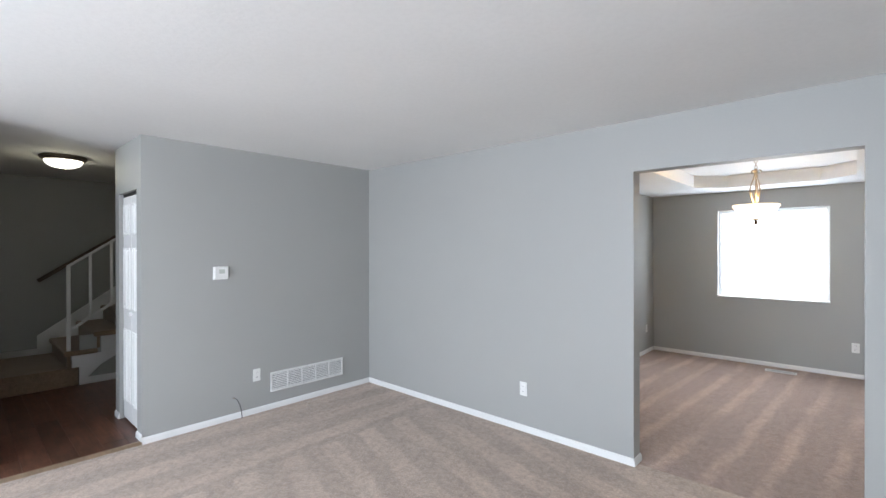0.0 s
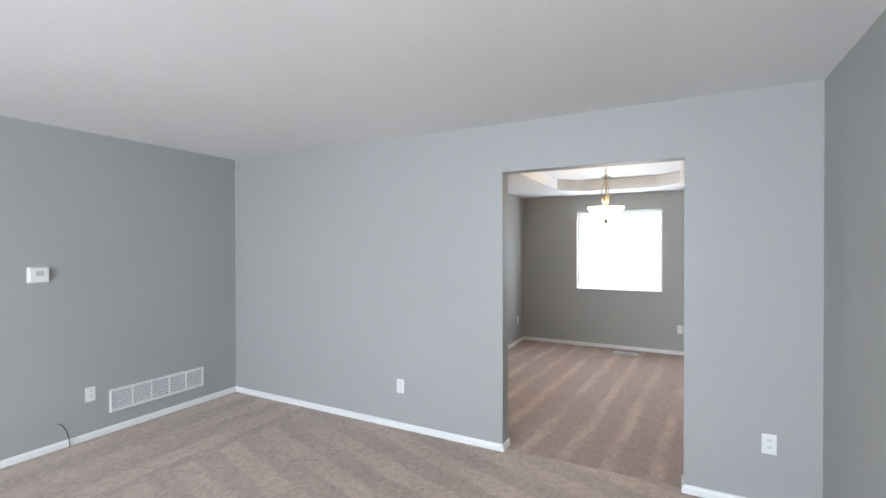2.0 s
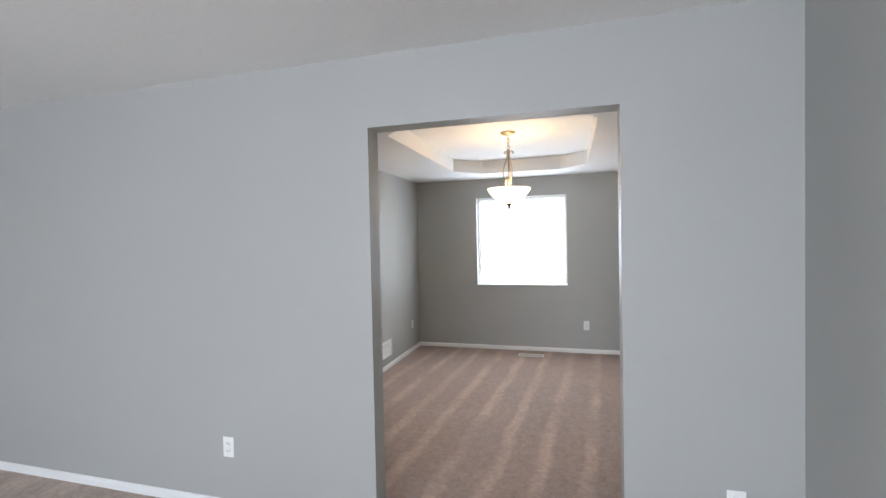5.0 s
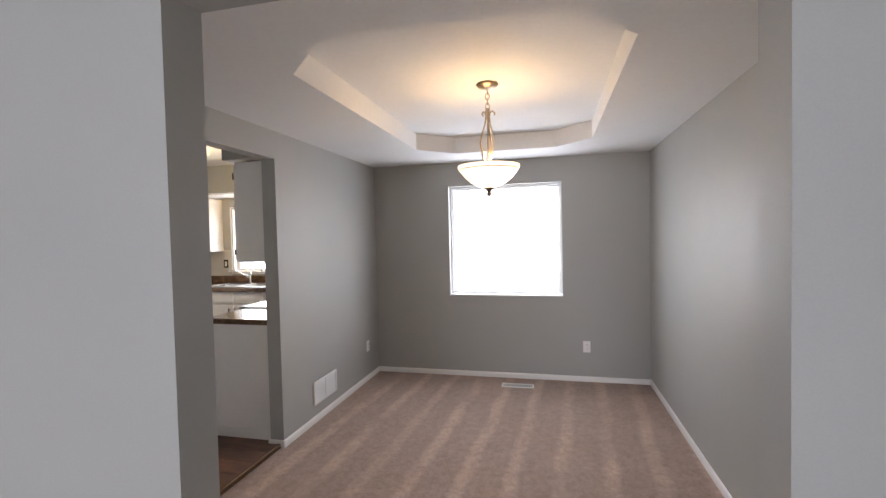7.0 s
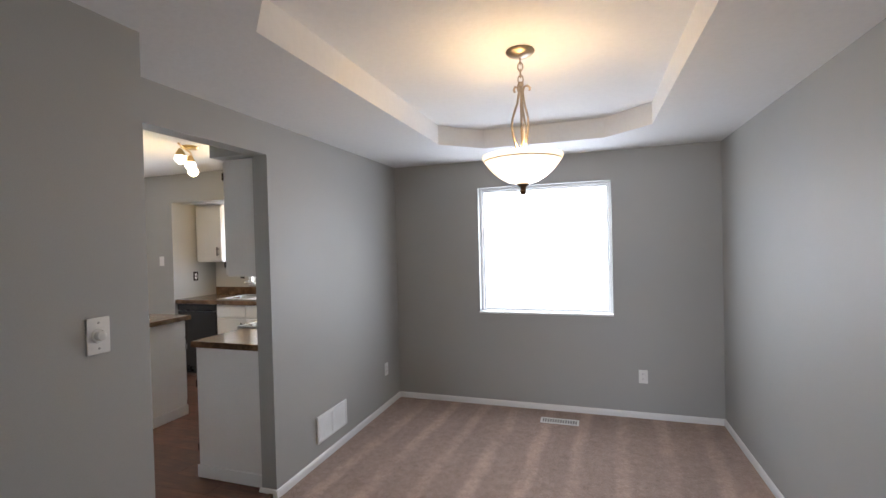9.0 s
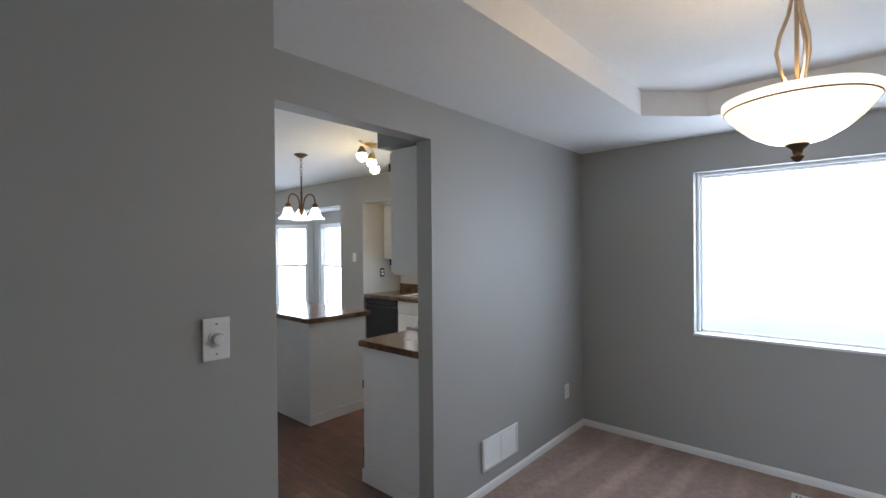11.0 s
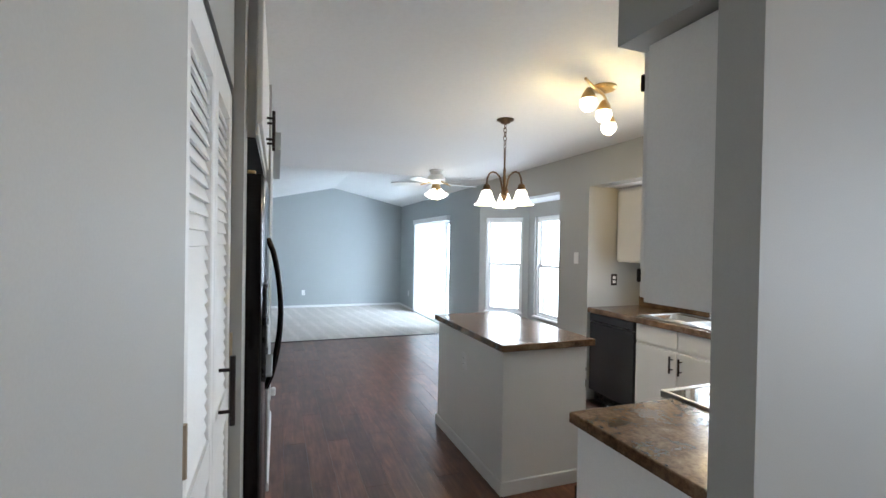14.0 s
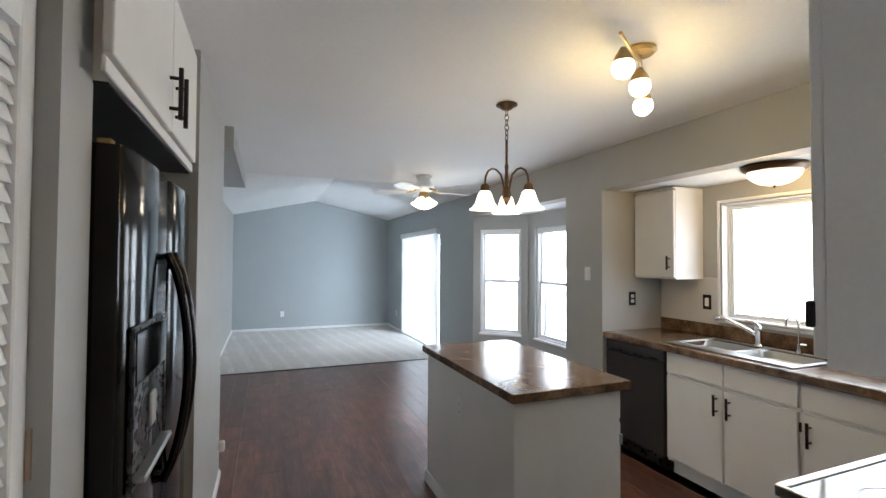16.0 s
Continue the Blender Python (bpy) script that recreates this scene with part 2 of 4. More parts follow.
SHEER = sheer_material()
SHADE_WARM = glow("lit_alabaster_glass", (1.0, 0.78, 0.50), 1.9)
SHADE_WHITE = glow("lit_white_glass", (1.0, 0.90, 0.74), 4.0)
GLOBE = glow("lit_globe_bulb", (1.0, 0.90, 0.66), 9.0)
DOME_HALL = glow("lit_dome_glass", (1.0, 0.95, 0.80), 3.0)


# ---- builders ----
def box(bm, x0, x1, y0, y1, z0, z1, bevel=0.0, seg=1):
    r = bmesh.ops.create_cube(bm, size=1.0, matrix=Matrix.Translation(((x0 + x1) / 2, (y0 + y1) / 2, (z0 + z1) / 2)) @ Matrix.Diagonal((abs(x1 - x0), abs(y1 - y0), abs(z1 - z0), 1)))
    if bevel:
        es = list({e for v in r["verts"] for e in v.link_edges})
        bmesh.ops.bevel(bm, geom=es, offset=bevel, segments=seg, profile=0.5, affect="EDGES")
    return bm


def B(x0, x1, y0, y1, z0, z1, bevel=0.0, seg=1):
    return box(bmesh.new(), x0, x1, y0, y1, z0, z1, bevel, seg)


def lathe(profile, steps=32, bm=None, at=(0, 0, 0)):
    """Turns (radius, z) pairs about the upright axis."""
    bm = bm or bmesh.new()
    rings = []
    for r, z in profile:
        if r < 1e-5:
            rings.append([bm.verts.new((at[0], at[1], at[2] + z))])
        else:
            rings.append([bm.verts.new((at[0] + r * math.cos(2 * math.pi * i / steps), at[1] + r * math.sin(2 * math.pi * i / steps), at[2] + z)) for i in range(steps)])
    for a, b in zip(rings, rings[1:]):
        for i in range(steps):
            j = (i + 1) % steps
            q = [a[i % len(a)], a[j % len(a)], b[j % len(b)], b[i % len(b)]]
            q = list(dict.fromkeys(q))
            if len(q) > 2:
                bm.faces.new(q)
    bmesh.ops.recalc_face_normals(bm, faces=bm.faces)
    return bm


def tube(points, r, sides=8, bm=None, taper=None):
    """A round bar along a list of points."""
    bm = bm or bmesh.new()
    pts = [Vector(p) for p in points]
    rings, up = [], None
    for i, p in enumerate(pts):
        d = (pts[min(i + 1, len(pts) - 1)] - pts[max(i - 1, 0)]).normalized()
        if up is None:
            up = d.orthogonal().normalized()
        up = (up - d * up.dot(d)).normalized()
        side = d.cross(up)
        rr = r * (taper[i] if taper else 1)
        rings.append([bm.verts.new(p + rr * (math.cos(2 * math.pi * k / sides) * up + math.sin(2 * math.pi * k / sides) * side)) for k in range(sides)])
    for a, b in zip(rings, rings[1:]):
        for k in range(sides):
            bm.faces.new((a[k], a[(k + 1) % sides], b[(k + 1) % sides], b[k]))
    bm.faces.new(rings[0][::-1])
    bm.faces.new(rings[-1])
    bmesh.ops.recalc_face_normals(bm, faces=bm.faces)
    return bm


def slab(outline, z0, z1, bm=None):
    """An upright prism over a plan outline."""
    bm = bm or bmesh.new()
    lo, hi = [bm.verts.new((x, y, z0)) for x, y in outline], [bm.verts.new((x, y, z1)) for x, y in outline]
    bm.faces.new(lo[::-1])
    bm.faces.new(hi)
    for i in range(len(lo)):
        j = (i + 1) % len(lo)
        bm.faces.new((lo[i], lo[j], hi[j], hi[i]))
    bmesh.ops.recalc_face_normals(bm, faces=bm.faces)
    return bm


def mesh_of(name, bm, material, smooth=False):
    me = bpy.data.meshes.new(name)
    bm.to_mesh(me)
    bm.free()
    me.materials.append(material)
    if smooth:
        me.polygons.foreach_set("use_smooth", [True] * len(me.polygons))
        me.set_sharp_from_angle(angle=radians(40))
    return me


def thing(name, label, category, x=0, y=0, z=0, rz=0, group=""):
    ob = new(name)
    ob.matrix_basis = pose(x, y, z, 0, 0, rz)
    ob.empty_display_size = 0.1
    return tagged(ob, label, category, group)


def part(name, bm, material, parent, label="", smooth=False):
    ob = new(name, mesh_of(name, bm, material, smooth))
    ob.parent = parent
    return tagged(ob, label)


def structure(name, bm, material, label="", category=""):
    return tagged(new(name, mesh_of(name, bm, material)), label, category, "", "structure")


def wall(name, x0, x1, y0, y1, z0, z1, holes=(), label="wall painted flat light grey", material=None):
    """A straight wall; holes are (from, to, bottom, top) along its length."""
    along_x = (x1 - x0) > (y1 - y0)
    a0, a1 = (x0, x1) if along_x else (y0, y1)
    bm = bmesh.new()

    def piece(s, e, b, t):
        if e - s > 1e-4 and t - b > 1e-4:
            box(bm, *((s, e, y0, y1) if along_x else (x0, x1, s, e)), b, t)
    cur = a0
    for s, e, b, t in sorted(holes):
        piece(cur, s, z0, z1)
        piece(s, e, z0, b)
        piece(s, e, t, z1)
        cur = e
    piece(cur, a1, z0, z1)
    return structure(name, bm, material or WALL, label, "wall")


def baseboard(x0, y0, x1, y1, nx, ny, h=0.053, th=0.012, z=0.0):
    """A skirting with an eased top, standing proud of a wall towards (nx, ny)."""
    n, d = Vector((nx, ny, 0)), Vector((x1 - x0, y1 - y0, 0))
    bm = bmesh.new()
    prof = ((0.0, 0.0), (th, 0.0), (th, h - 0.02), (th * 0.55, h - 0.006), (0.0, h))
    ends = []
    for o in (Vector((x0, y0, z)), Vector((x0, y0, z)) + d):
        ends.append([bm.verts.new(o + n * (a + 0.0005) + Vector((0, 0, b))) for a, b in prof])
    for i in range(5):
        j = (i + 1) % 5
        bm.faces.new((ends[0][i], ends[0][j], ends[1][j], ends[1][i]))
    bm.faces.new(ends[0])
    bm.faces.new(ends[1][::-1])
    bmesh.ops.recalc_face_normals(bm, faces=bm.faces)
    return structure("baseboard", bm, WHITE, "white painted wooden baseboard along a wall", "baseboard")


# ---- plan ----
H = 2.44            # ceilings
ZC = -0.025         # carpet, a little below the planks
XL, XR = -3.30, 1.60     # living room
YA, YB = 4.16, 4.28      # the wall with the wide opening
XK, XD, XDR = -1.51, -1.40, 1.50   # kitchen face, dining face, dining right wall
YN = 8.13           # north wall, inner face
YP, XB = 5.127, -1.02    # pantry front, and the wall of the pantry towards the dining room
YFR = 5.225         # wall end beside the fridge
XF, YF = -11.50, 4.87    # family room far wall and its south wall
ZD, ZT = 2.30, 2.45    # dining ceiling and its raised tray
XV = -6.68          # flat kitchen ceiling ends, vault begins
XC = -7.83          # carpet begins
YAL, XAL = 8.79, -4.38   # sink alcove back and side
ZAL = 2.10

# floors
structure("floor_living", B(XL, XR, -1.9, YA + 0.055, -0.16, ZC), CARPET, "beige cut-pile carpet with vacuum tracks", "carpet")
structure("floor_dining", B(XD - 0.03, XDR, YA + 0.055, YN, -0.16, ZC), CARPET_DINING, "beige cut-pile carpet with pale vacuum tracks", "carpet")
structure("floor_family", B(XF, XC, YF, YN, -0.12, 0.002), CARPET_FAMILY, "pale beige carpet with vacuum tracks", "carpet")
structure("floor_kitchen_base", B(XC, XD - 0.03, YF - 0.6, 8.9, -0.14, -0.012), DARKGAP, "dark subfloor under the planks", "floor")
structure("floor_foyer_base", B(-6.8, XL, -1.9, 4.2, -0.16, -0.013), DARKGAP, "dark subfloor of the foyer", "floor")
structure("ground", B(-60, 60, -60, 60, -0.6, -0.4), painted("lawn", (0.07, 0.1, 0.045), 0.9, 0.3, 40, 0.3, 0.4), "grass ground around the house", "ground")
structure("trim_foyer_threshold", B(XL - 0.012, XL + 0.004, -1.9, 1.90, -0.03, 0.004, 0.002), NICKEL, "thin dull metal carpet edge strip", "threshold")
structure("trim_family_threshold", B(XC - 0.02, XC + 0.02, YF, YN, -0.002, 0.008, 0.003), BLACKMETAL, "dark strip between planks and carpet", "threshold")
structure("trim_kitchen_threshold", B(XD - 0.045, XD - 0.018, YP + 0.013, 6.219, -0.03, 0.006, 0.002), BRONZE, "thin metal carpet edge strip", "threshold")

sky_card, n_, l_, p_ = shader("bright_overcast_haze")
p_.inputs["Base Color"].default_value = (0.8, 0.85, 0.9, 1)
p_.inputs["Emission Color"].default_value = (0.92, 0.97, 1.0, 1)
p_.inputs["Emission Strength"].default_value = 5.0
structure("backdrop", B(-45, 30, 22.0, 22.2, -1, 16), sky_card, "bright white overcast distance", "backdrop")
structure("pavement", B(-45, 30, 9.3, 22.0, -0.4, -0.15), painted("pale_concrete", (0.62, 0.62, 0.60), 0.8, 0.08, 60, 0.2, 0.7), "pale concrete patio behind the house", "patio")

# living room walls
# unseen partition, added to keep the living room's daylight off the foyer
wall("wall_foyer_light_block", XL - 0.11, XL, -1.9, 0.85, ZC, H)
wall("wall_living_west", XL - 0.11, XL, 1.89, YA, ZC, H)
wall("wall_arch", XL - 0.11, XR + 0.12, YA, YB, ZC, H, [(-0.285, 0.918, ZC, 2.077)])
wall("wall_living_east", XR, XR + 0.12, -1.9, YA, ZC, H)
wall("wall_living_south", -6.9, XR + 0.12, -2.02, -1.9, ZC, H, [(-1.95, 0.95, 0.55, 2.25)])
wall("wall_closet_front", -4.13, XL - 0.11, 1.89, 2.00, 0, H, [(-4.00, XL - 0.13, 0.0, 2.02)])
wall("wall_closet_side", -4.13, -4.02, 2.00, 5.0, 0, H)
wall("wall_stair_far", -6.82, -6.70, -1.9, 4.76, 0, H)
wall("wall_hall_end", -6.70, -4.13, 4.76, 4.88 - 0.002, 0, H)
structure("ceiling_living", B(-6.82, XR + 0.12, -2.02, YB, H, H + 0.1), CEIL, "white textured ceiling", "ceiling")
structure("ceiling_hall", B(-6.82, -3.42, YB, 4.88, H, H + 0.1), CEIL, "white textured ceiling", "ceiling")

# dining room walls
wall("wall_dining_east", XDR, XDR + 0.12, YB, YN, ZC, H)
wall("wall_dining_west", XK, XD, YP, YN, ZC, H, [(YP, 6.232, ZC, 2.10)])
wall("wall_pantry_east", XB - 0.11, XB, YB, YP - 0.10, ZC, H)
wall("wall_north", -6.90, XDR + 0.12, YN, YN + 0.16, ZC, H, [(-6.90, -4.87, 0.0, 2.10), (XAL, XK, 0.0, ZAL), (-0.54, 0.655, 0.848, 2.043)])


def tray_ceiling():
    """Dropped ceiling with an eight-sided raised tray."""
    x0, x1, y0, y1, c = -0.64, 0.89, 4.97, 7.59, 0.30
    ring = [(x0 + c, y0), (x1 - c, y0), (x1, y0 + c), (x1, y1 - c), (x1 - c, y1), (x0 + c, y1), (x0, y1 - c), (x0, y0 + c)]
    ox0, ox1, oy0, oy1 = XD, XDR, YB, YN
    outer = [(x0 + c, oy0), (x1 - c, oy0), (ox1, y0 + c), (ox1, y1 - c), (x1 - c, oy1), (x0 + c, oy1), (ox0, y1 - c), (ox0, y0 + c)]
    corner = {1: (ox1, oy0), 3: (ox1, oy1), 5: (ox0, oy1), 7: (ox0, oy0)}
    bm = bmesh.new()
    i_lo, i_hi = [bm.verts.new((*p, ZD)) for p in ring], [bm.verts.new((*p, ZT)) for p in ring]
    o_lo = [bm.verts.new((*p, ZD)) for p in outer]
    for k in range(8):
        j = (k + 1) % 8
        if k in corner:
            bm.faces.new((o_lo[k], bm.verts.new((*corner[k], ZD)), o_lo[j], i_lo[j], i_lo[k]))
        else:
            bm.faces.new((o_lo[k], o_lo[j], i_lo[j], i_lo[k]))
        bm.faces.new((i_lo[k], i_lo[j], i_hi[j], i_hi[k]))
    bm.faces.new(i_hi)
    box(bm, ox0, ox1, oy0, oy1, ZT + 0.01, ZT + 0.1)
    return structure("ceiling_dining", bm, CEIL, "white textured ceiling with an eight-sided raised tray", "ceiling")


tray_ceiling()

# kitchen and family room shell
wall("wall_pantry_front", -2.37, XB, YP - 0.10, YP, 0, H, [(-2.37, -1.57, 0.0, 2.005)])
wall("wall_fridge_end", -4.85, -3.62, YB + 0.11, YFR, 0, H)
wall("wall_pantry_partition", -2.53, -2.371, YB + 0.11, 5.16, 0, H)
wall("wall_kitchen_back", -4.85, XB - 0.11, YB + 0.001, YB + 0.11, 0, H)
wall("wall_family_south", XF, -4.85, YF - 0.12, YF, 0, H + 0.06)
wall("wall_family_west", XF - 0.12, XF, YF - 0.12, YN + 0.16, 0, 3.0, (), "blue-grey wall under the vaulted ceiling", FAMILYWALL)
wall("wall_family_north", XF, -6.90, YN, YN + 0.16, 0, H, [(-10.17, -8.18, 0.0, 1.97)], "blue-grey wall with a patio door", FAMILYWALL)
structure("beam_hall_opening", B(XV - 0.1, -4.851, YF, 5.285, 2.29, H), WALL, "dropped grey header at the ceiling", "beam")
structure("ceiling_kitchen", B(XV, XK, YB, YN + 0.16, H + 0.001, H + 0.1), CEIL, "white textured flat ceiling", "ceiling")


def vault():
    bm = bmesh.new()
    prof = [(YF - 0.05, 2.40), (6.49, 2.775), (YN + 0.05, 2.40)]
    lo = [[bm.verts.new((x, y, z)) for y, z in prof] for x in (XF, XV + 0.02)]
    hi = [[bm.verts.new((x, y, z + 0.1)) for y, z in prof] for x in (XF, XV + 0.02)]
    for i in range(2):
        bm.faces.new((lo[0][i], lo[0][i + 1], lo[1][i + 1], lo[1][i]))
        bm.faces.new((hi[0][i], hi[0][i + 1], hi[1][i + 1], hi[1][i]))
    for s in (0, 1):
        bm.faces.new((lo[s][0], lo[s][1], lo[s][2], hi[s][2], hi[s][1], hi[s][0]))
    bmesh.ops.recalc_face_normals(bm, faces=bm.faces)
    structure("ceiling_family", bm, CEIL, "white vaulted ceiling", "ceiling")
    box_up = slab([(XV + 0.02, YF - 0.1), (XV + 0.02, YN + 0.16), (XV + 0.1, YN + 0.16), (XV + 0.1, YF - 0.1)], H + 0.1, 3.0)
    structure("wall_vault_gable", box_up, WALL, "short grey gable above the flat ceiling", "wall")


vault()

# bay: three faces with openings
BAY = [(-6.90, YN), (-6.37, 8.66), (-5.40, 8.66), (-4.87, YN)]


def bay_face(i, s0, s1):
    """One face of the bay with a window opening from s0 to s1 along it."""
    a, b = Vector((*BAY[i], 0)), Vector((*BAY[i + 1], 0))
    ln, rz = (b - a).length, math.degrees(math.atan2(b.y - a.y, b.x - a.x))
    bm = bmesh.new()
    e = 0.06 if i == 1 else 0.0
    box(bm, -e, s0, 0, 0.13, 0, 2.2)
    box(bm, s1, ln + e, 0, 0.13, 0, 2.2)
    box(bm, s0, s1, 0, 0.13, 0, 0.52)
    box(bm, s0, s1, 0, 0.13, 1.915, 2.2)
    ob = structure("wall_bay_%d" % (i + 1), bm, WALL, "light grey wall of the bay window", "wall")
    ob.matrix_basis = pose(a.x, a.y, 0, 0, 0, rz)
    return a, rz


structure("ceiling_bay", slab([(-6.90, YN + 0.004), (-6.37, 8.66), (-5.40, 8.66), (-4.87, YN + 0.004)], 2.101, 2.2), CEIL, "white ceiling of the bay", "ceiling")

# sink alcove
wall("wall_alcove_west", XAL - 0.12, XAL, YN + 0.16, YAL + 0.16, 0, ZAL + 0.1)
wall("wall_alcove_back", XAL, XK, YAL, YAL + 0.16, 0, ZAL + 0.1, [(-3.81, -2.59, 1.06, 1.95)])
wall("wall_alcove_east", XK, XK + 0.11, YN + 0.16, YAL + 0.16, 0, ZAL + 0.1)
structure("ceiling_alcove", B(XAL, XK, YN + 0.16, YAL, ZAL, ZAL + 0.1), CEIL, "white ceiling of the sink alcove", "ceiling")
structure("soffit_kitchen", B(-1.845, XK, 6.233, YN, ZAL + 0.015, H), WALL, "grey boxed soffit over wall cabinets", "soffit")
structure("trim_splash_panel", B(XAL + 0.001, -3.84, YAL - 0.006, YAL - 0.0005, 1.0, 1.375), BACKSPLASH, "off-white panel above the worktop", "backsplash")

# baseboards
for b in ((XL, 1.89, XL, YA, 1, 0), (XL, YA, -0.285, YA, 0, -1), (0.918, YA, XR, YA, 0, -1), (XR, -1.9, XR, YA, -1, 0),
          (-0.285, YA - 0.012, -0.285, YB + 0.012, 1, 0), (0.918, YA - 0.012, 0.918, YB + 0.012, -1, 0),
          (XL - 0.13, 1.89, XL + 0.013, 1.89, 0, -1), (-4.13, 1.89, -4.00, 1.89, 0, -1),
          (XD, YN, XDR, YN, 0, -1), (XDR, YB, XDR, YN, -1, 0), (XB, YB, -0.285, YB, 0, 1), (0.918, YB, XDR, YB, 0, 1), (XB, YB, XB, YP + 0.012, 1, 0), (-1.50, YP, XB + 0.012, YP, 0, 1), (XD, 6.232 - 0.013, XD, YN, 1, 0),
          (XK - 0.013, 6.232, XD + 0.013, 6.232, 0, -1),
          (XF, YF, XF, YN, 1, 0), (XF, YF, -6.8, YF, 0, 1), (XF, YN, -10.22, YN, 0, -1), (-8.12, YN, -6.90, YN, 0, -1), (-4.87, YN, XAL, YN, 0, -1),
          (-4.85, YFR, -3.62, YFR, 0, 1)):
    baseboard(*b, z=ZC if b[0] > -3.35 and b[2] > -3.35 and b[:2] != (-1.50, YP) else 0.0)


# ---- windows and doors ----
def pane(x0, x1, y, z0, z1, parent):
    ob = part("pane", B(x0, x1, y - 0.003, y + 0.003, z0, z1), GLASS, parent, "clear glass pane")
    ob.visible_shadow = False
    return ob


def frame_bars(x0, x1, y0, y1, z0, z1, w, bevel=0.004):
    bm = bmesh.new()
    box(bm, x0, x0 + w, y0, y1, z0, z1, bevel)
    box(bm, x1 - w, x1, y0, y1, z0, z1, bevel)
    box(bm, x0 + w, x1 - w, y0, y1, z1 - w, z1, bevel)
    box(bm, x0 + w, x1 - w, y0, y1, z0, z0 + w, bevel)
    return bm


def dining_window():
    w = thing("window_1", "square white vinyl window with bright daylight", "window", 0.0575, YN, 0.848)
    w["kind"] = "structure"
    hw, h = 0.597, 1.194
    part("window_frame", frame_bars(-hw, hw, 0.08, 0.14, 0, h, 0.022), VINYL, w)
    part("sash", frame_bars(-hw + 0.023, hw - 0.023, 0.10, 0.135, 0.023, h - 0.023, 0.014), VINYL, w)
    pane(-hw + 0.038, hw - 0.038, 0.12, 0.038, h - 0.038, w)
    part("window_sill", B(-hw - 0.004, hw + 0.004, -0.018, 0.078, 0.001, 0.020, 0.004), WHITE, w)
    part("tilt_wand", tube([(0.515, 0.055, 0.47), (0.505, 0.05, 0.36), (0.495, 0.045, 0.25)], 0.004, 6), NICKEL, w, "thin grey blind wand")


def sash_window(name, x, y, rz, width, z0, z1):
    """Double-hung window; local y points outwards."""
    w = thing(name, "tall white double-hung bay window", "window", x, y, z0, rz)
    w["kind"] = "structure"
    h, hw = z1 - z0, width / 2
    part("window_frame", frame_bars(-hw, hw, 0.03, 0.11, 0, h, 0.03), VINYL, w)
    m = h * 0.505
    part("upper_sash", frame_bars(-hw + 0.031, hw - 0.031, 0.075, 0.10, m - 0.02, h - 0.031, 0.025), VINYL, w)
    part("lower_sash", frame_bars(-hw + 0.031, hw - 0.031, 0.045, 0.072, 0.031, m + 0.02, 0.034), VINYL, w)
    part("sash_lock", B(-0.03, 0.03, 0.03, 0.05, m + 0.021, m + 0.035, 0.004), PLASTIC, w)
    pane(-hw + 0.057, hw - 0.057, 0.088, m + 0.006, h - 0.057, w)
    pane(-hw + 0.066, hw - 0.066, 0.058, 0.066, m - 0.015, w)
    part("window_sill", B(-hw - 0.01, hw + 0.01, -0.02, 0.028, -0.012, 0.012, 0.004), WHITE, w)
    part("shade_rail", B(-hw + 0.03, hw - 0.03, 0.032, 0.043, h - 0.075, h - 0.032, 0.003), BLINDWHITE, w)


a, rz = bay_face(0, 0.10, 0.66)
d = Vector((math.cos(radians(rz)), math.sin(radians(rz)), 0))
p = a + d * 0.38
sash_window("window_2", p.x, p.y, rz, 0.56, 0.52, 1.915)
a, rz = bay_face(1, 0.16, 0.81)
sash_window("window_3", a.x + 0.485, a.y, 0, 0.65, 0.52, 1.915)
a, rz = bay_face(2, 0.09, 0.65)
d = Vector((math.cos(radians(rz)), math.sin(radians(rz)), 0))
p = a + d * 0.37
sash_window("window_4", p.x, p.y, rz, 0.56, 0.52, 1.915)
dining_window()


def sink_window():
    w = thing("window_5", "white sliding window over the sink", "window", -3.2, YAL, 1.06)
    w["kind"] = "structure"
    part("window_frame", frame_bars(-0.61, 0.61, 0.06, 0.13, 0, 0.885, 0.024), VINYL, w)
    part("sliding_sash", frame_bars(-0.585, 0.02, 0.07, 0.09, 0.025, 0.86, 0.022), VINYL, w)
    part("fixed_sash", frame_bars(-0.02, 0.585, 0.095, 0.115, 0.025, 0.86, 0.022), VINYL, w)
    pane(-0.562, -0.003, 0.08, 0.048, 0.837, w)
    pane(0.003, 0.562, 0.105, 0.048, 0.837, w)
    part("jamb_liner", frame_bars(-0.609, 0.609, -0.0005, 0.059, 0.001, 0.884, 0.006, 0.0), WHITE, w)
    part("casing", frame_bars(-0.64, 0.64, -0.012, -0.001, -0.03, 0.915, 0.022), WHITE, w)
    part("window_sill", B(-0.66, 0.66, -0.035, 0.048, -0.001, 0.016, 0.004), WHITE, w)


sink_window()


